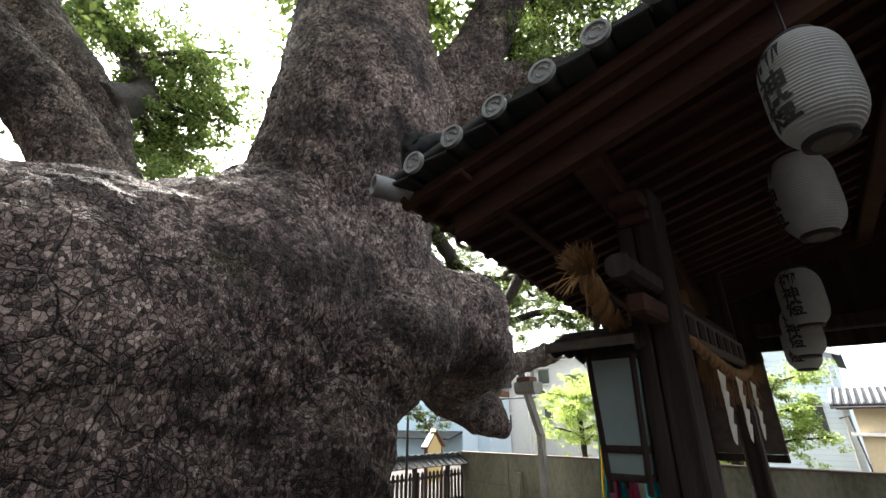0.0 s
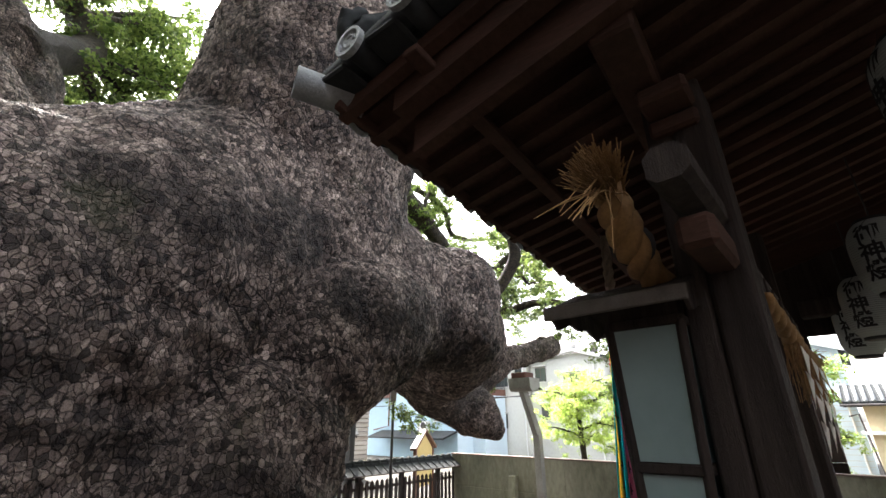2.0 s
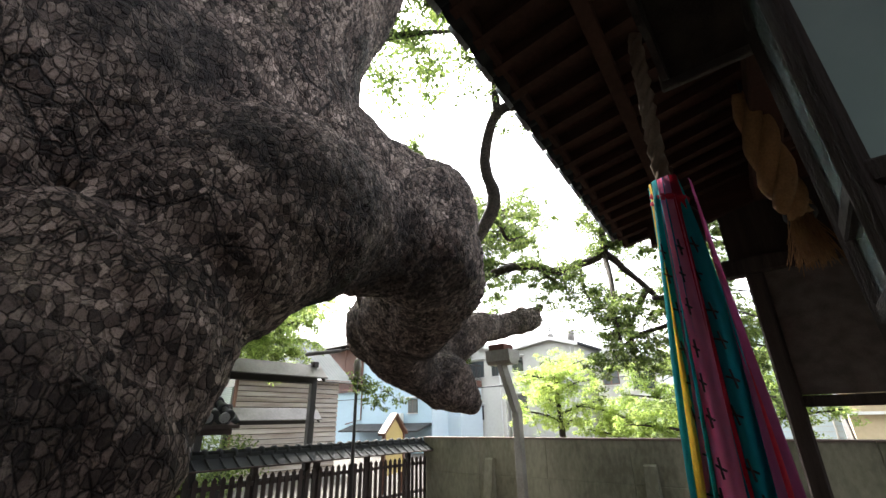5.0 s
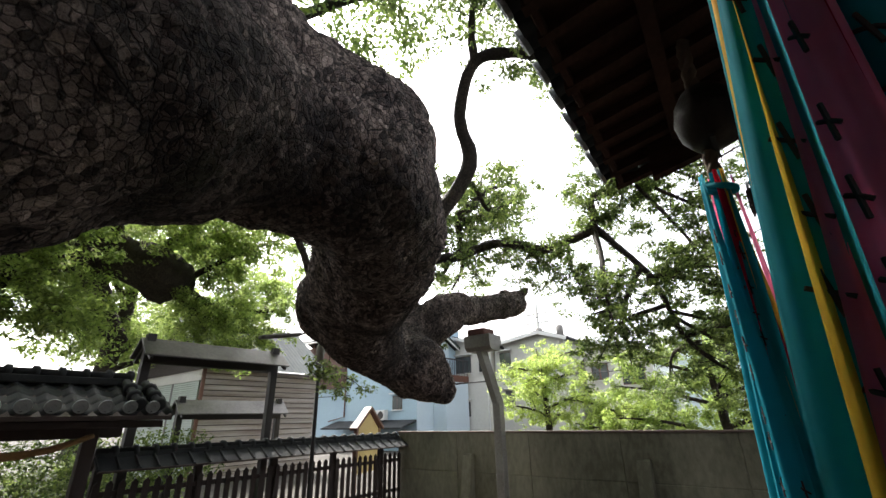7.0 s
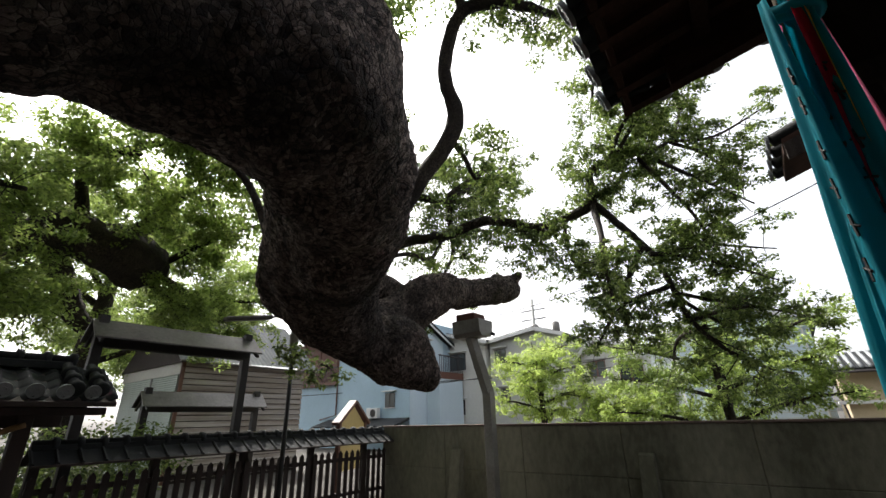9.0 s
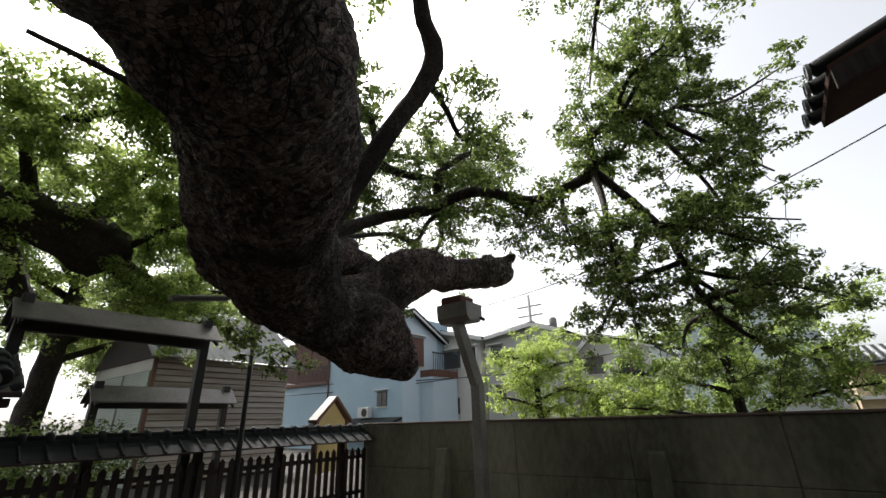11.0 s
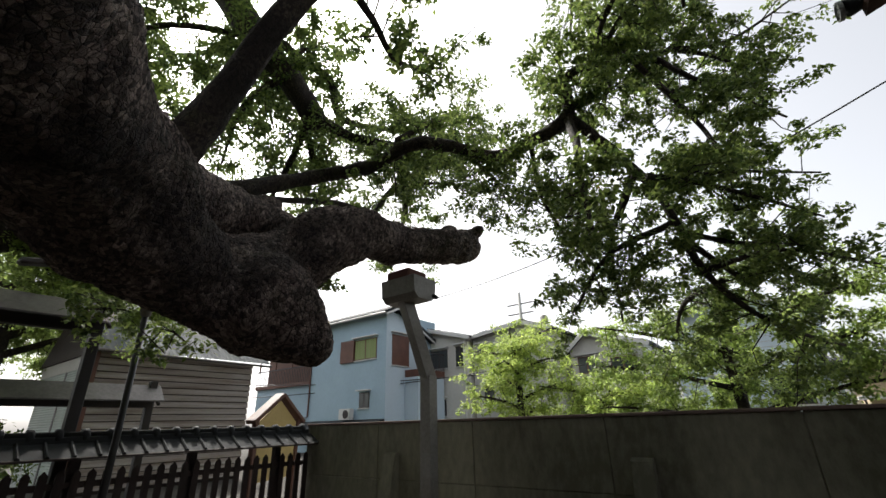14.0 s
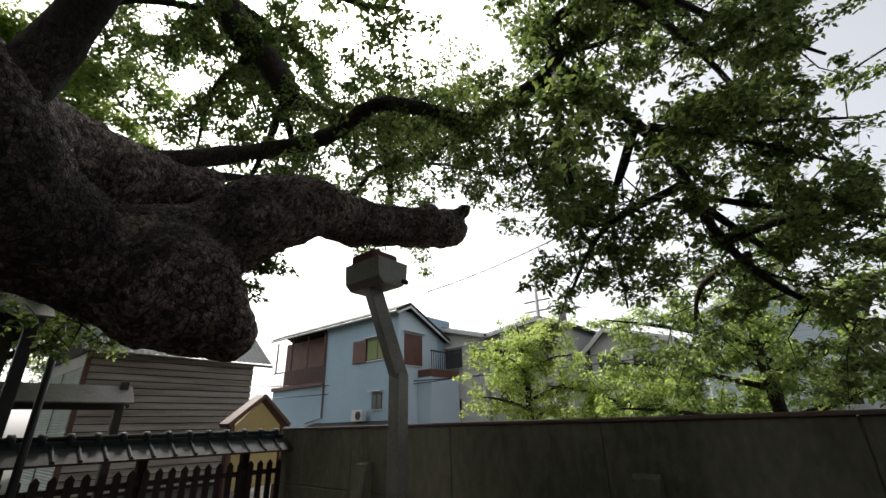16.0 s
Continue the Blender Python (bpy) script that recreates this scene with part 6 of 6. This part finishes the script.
def lantern(at, width, height, turn, label, letters=True):
    t = thing("paper_lantern", label, "lantern", at, "paper lanterns under the hall roof")
    Rm = width / 2

    def R(z):
        f = max(-1, min(1, z / (height / 2)))
        return Rm * (1 - 0.40 * abs(f) ** 4.2)
    bm = bmesh.new()
    n = 60
    prof = []
    for k in range(n + 1):
        z = -height / 2 + height * k / n
        prof.append((R(z) - (0.0035 if k % 2 else 0.0), z))
    lathe(bm, prof, 32)
    part("paper", bm, PAPER, t, "ribbed white paper")
    for s in (-1, 1):
        z = s * height / 2
        part("rim", lathe(bmesh.new(), [(Rm * 0.42, z - 0.02), (Rm * 0.58, z - 0.02), (Rm * 0.58, z + 0.02), (Rm * 0.42, z + 0.02)], 24), INK, t, "black lacquered rim", smooth=True)
    part("base", lathe(bmesh.new(), [(0.001, -height / 2 - 0.022), (Rm * 0.40, -height / 2 - 0.022), (Rm * 0.40, -height / 2 + 0.0), (0.001, -height / 2 + 0.0)], 20), PALE_WOOD, t)
    part("hook", tube(bmesh.new(), [(0, 0, height / 2, 0.006), (0, 0, height / 2 + 0.5, 0.006)], 6), DARK_STEEL, t)
    if letters:
        for k, ch in enumerate("御神燈"):
            writing_on(t, ch, R, height * (0.26 - 0.26 * k), height * 0.28, turn, INK)
        for k in range(4):
            writing_on(t, "■", R, height * (0.28 - 0.17 * k), height * 0.10, turn + math.pi, INK)
    return t


lantern((2.18, -0.18, 3.76), 0.33, 0.52, math.radians(133), "large white ribbed paper lantern with black characters", True)
lantern((3.34, -0.07, 3.75), 0.34, 0.54, math.radians(104), "large white ribbed paper lantern with black characters", True)
lantern((4.6, 0.15, 3.38), 0.32, 0.46, math.radians(158), "white paper lantern with black characters at the hall's far end", True)
lantern((5.5, 0.26, 3.24), 0.32, 0.46, math.radians(158), "white paper lantern with black characters at the hall's far end", True)
lantern((6.1, 0.34, 3.17), 0.32, 0.46, math.radians(158), "white paper lantern with black characters at the hall's far end", True)


# ---- bell ropes with five-coloured cloths ----
def hanging_cloth(name, owner, top, colour, width, length, out, seed, label="", marks=False):
    """A strip of cloth gathered at a knot, falling in folds."""
    r = random.Random(seed)
    n, m = 18, 26
    ph, am = r.uniform(0, 6), r.uniform(0.7, 1.1)
    bm = bmesh.new()
    rows = []
    ox, oy = out
    side = Vector((-oy, ox, 0)).normalized()
    outv = Vector((ox, oy, 0))

    def cloth_at(f, u, lift=0.0):
        w = width * (0.30 + 0.70 * min(1, f * 2.2) ** 0.7) * (1 + 0.22 * math.sin(5 * f + 2 * ph))
        fold = (math.sin(u * 9 + ph + 1.2 * f) * 0.13 + math.sin(u * 5 - ph + 2.5 * f) * 0.12) * w * am * min(1, 0.4 + 2 * f)
        p = Vector(top) + outv * (0.60 + 0.40 * min(1, f * 1.6)) + side * (u * w + 0.022 * math.sin(4.2 * f + ph)) + outv.normalized() * (fold + lift)
        p.z = top[2] - length * f + 0.05 * math.exp(-f * 12)
        return p + Vector((math.sin(3 * f + ph) * 0.015, math.cos(2.4 * f + ph) * 0.015, 0))
    for j in range(m + 1):
        rows.append([bm.verts.new(cloth_at(j / m, i / n - 0.5)) for i in range(n + 1)])
    for a, b in zip(rows, rows[1:]):
        for i in range(n):
            bm.faces.new((a[i], a[i + 1], b[i + 1], b[i]))
    bmesh.ops.solidify(bm, geom=bm.faces[:], thickness=0.003)
    ob = part(name, bm, colour, owner, label, smooth=True)
    if marks:
        for k in range(9):
            f0, u0 = 0.12 + 0.055 * k + r.uniform(-0.01, 0.01), r.uniform(-0.12, 0.12)
            for du, df in ((0.12, 0.004), (0.03, 0.014)):
                mb = bmesh.new()
                tube(mb, [(*cloth_at(f0 + df * v, u0 + du * v, 0.003), 0.0035) for v in (-1, -0.3, 0.3, 1)], 5)
                part("written_mark", mb, INK, ob)
    return ob


def bell_rope(at, seed, label, first, wrap, bell=False, reach=0.085):
    x, y, z = at
    t = thing("bell_rope", label, "bell rope", at, "bell ropes before the hall")
    part("rope", strand_rope(bmesh.new(), [(0, -0.02, 0.85, 0.036), (0, 0, 0.3, 0.036), (0.0, 0.0, -0.3, 0.034), (0.0, -0.01, -1.0, 0.034), (0, -0.02, -1.9, 0.034)], 0.05, 9), HEMP, t, smooth=True)
    part("knot", strand_rope(bmesh.new(), [(0.045, 0.02, 0.05, 0.02), (-0.03, 0.045, 0.0, 0.026), (-0.045, -0.035, -0.03, 0.026), (0.035, -0.04, 0.0, 0.026), (0.05, 0.02, 0.03, 0.02)], 0.03, 1, 2), wrap, t, "cloth knotted round the rope", smooth=True)
    if bell:
        bl = part("bell", lathe(bmesh.new(), [(0.02, 0.47), (0.05, 0.46), (0.09, 0.44), (0.125, 0.38), (0.135, 0.32), (0.14, 0.30), (0.135, 0.28), (0.125, 0.22), (0.085, 0.16), (0.03, 0.14)], 24, Matrix.Translation((-0.03, -0.03, 0.05))), BRONZE, t, "dark bronze crotal bell", smooth=True)
        part("bell_slot", boxes(((-0.14, -0.04, 0.185), (0.08, -0.02, 0.20)), bevel=0), INK, bl)
    for k, (colour, ang, w) in enumerate(first):
        a = math.radians(ang)
        out = (reach * math.cos(a), reach * math.sin(a))
        hanging_cloth("cloth", t, (0, 0, 0.02), colour, w, 2.1, out, seed * 10 + k, colour.name.replace("_", " ") + " streamer", colour in (TEAL, PINK) and 120 < ang < 210)


bell_rope((3.66, 1.545, 2.77), 1, "hemp bell rope wrapped in teal, pink, yellow and red cloth streamers",
          [(TEAL, 92, 0.07), (YELLOW, 118, 0.11), (TEAL, 142, 0.11), (PINK, 168, 0.14), (TEAL, 202, 0.14), (RED, 234, 0.16), (PURPLE, 262, 0.12), (PINK, 40, 0.08), (RED, 320, 0.08)], RED, reach=0.125)
bell_rope((5.02, 1.72, 2.78), 2, "hemp bell rope wrapped in teal and yellow cloth streamers",
          [(TEAL, 132, 0.12), (TEAL, 168, 0.13), (RED, 206, 0.08), (YELLOW, 238, 0.11), (TEAL, 95, 0.09), (PINK, 290, 0.08), (PINK, 60, 0.09)], TEAL, True)


# ---- the neighbour roof beyond the hall ----
def side_roof():
    t = thing("side_hall", "tiled eave corner of the neighbouring shrine building", "shrine hall")
    x, y, z = 9.0, 1.42, 4.42
    bm = bmesh.new()
    prism(bm, [(y - 4, z + 1.2), (y, z - 0.06), (y, z + 0.02), (y - 4, z + 1.3)], x, x + 1.0, "x")
    part("roof_deck", bm, BEAM_WOOD, t)
    for k in range(4):
        bm = bmesh.new()
        tube(bm, [(x + 0.1 + 0.3 * k, y + 0.08, z + 0.08, 0.075), (x + 0.1 + 0.3 * k, y - 4, z + 1.38, 0.075)], 8)
        part("cover_tile", bm, TILE, t, smooth=True)
        shared("tile_disc", DISC, t, pose(x + 0.1 + 0.3 * k, y + 0.1, z + 0.08, 0, 0, 180))
    part("bargeboard", prism(bmesh.new(), [(y, z - 0.06), (y - 4, z + 1.2), (y - 4, z + 0.95), (y, z - 0.25)], x - 0.05, x, "x"), OLD_WOOD, t)
    part("wall", boxes(((x + 0.3, y - 4, 0), (x + 0.95, y - 2.6, z + 0.6)), bevel=0), OLD_WOOD, t)


side_roof()
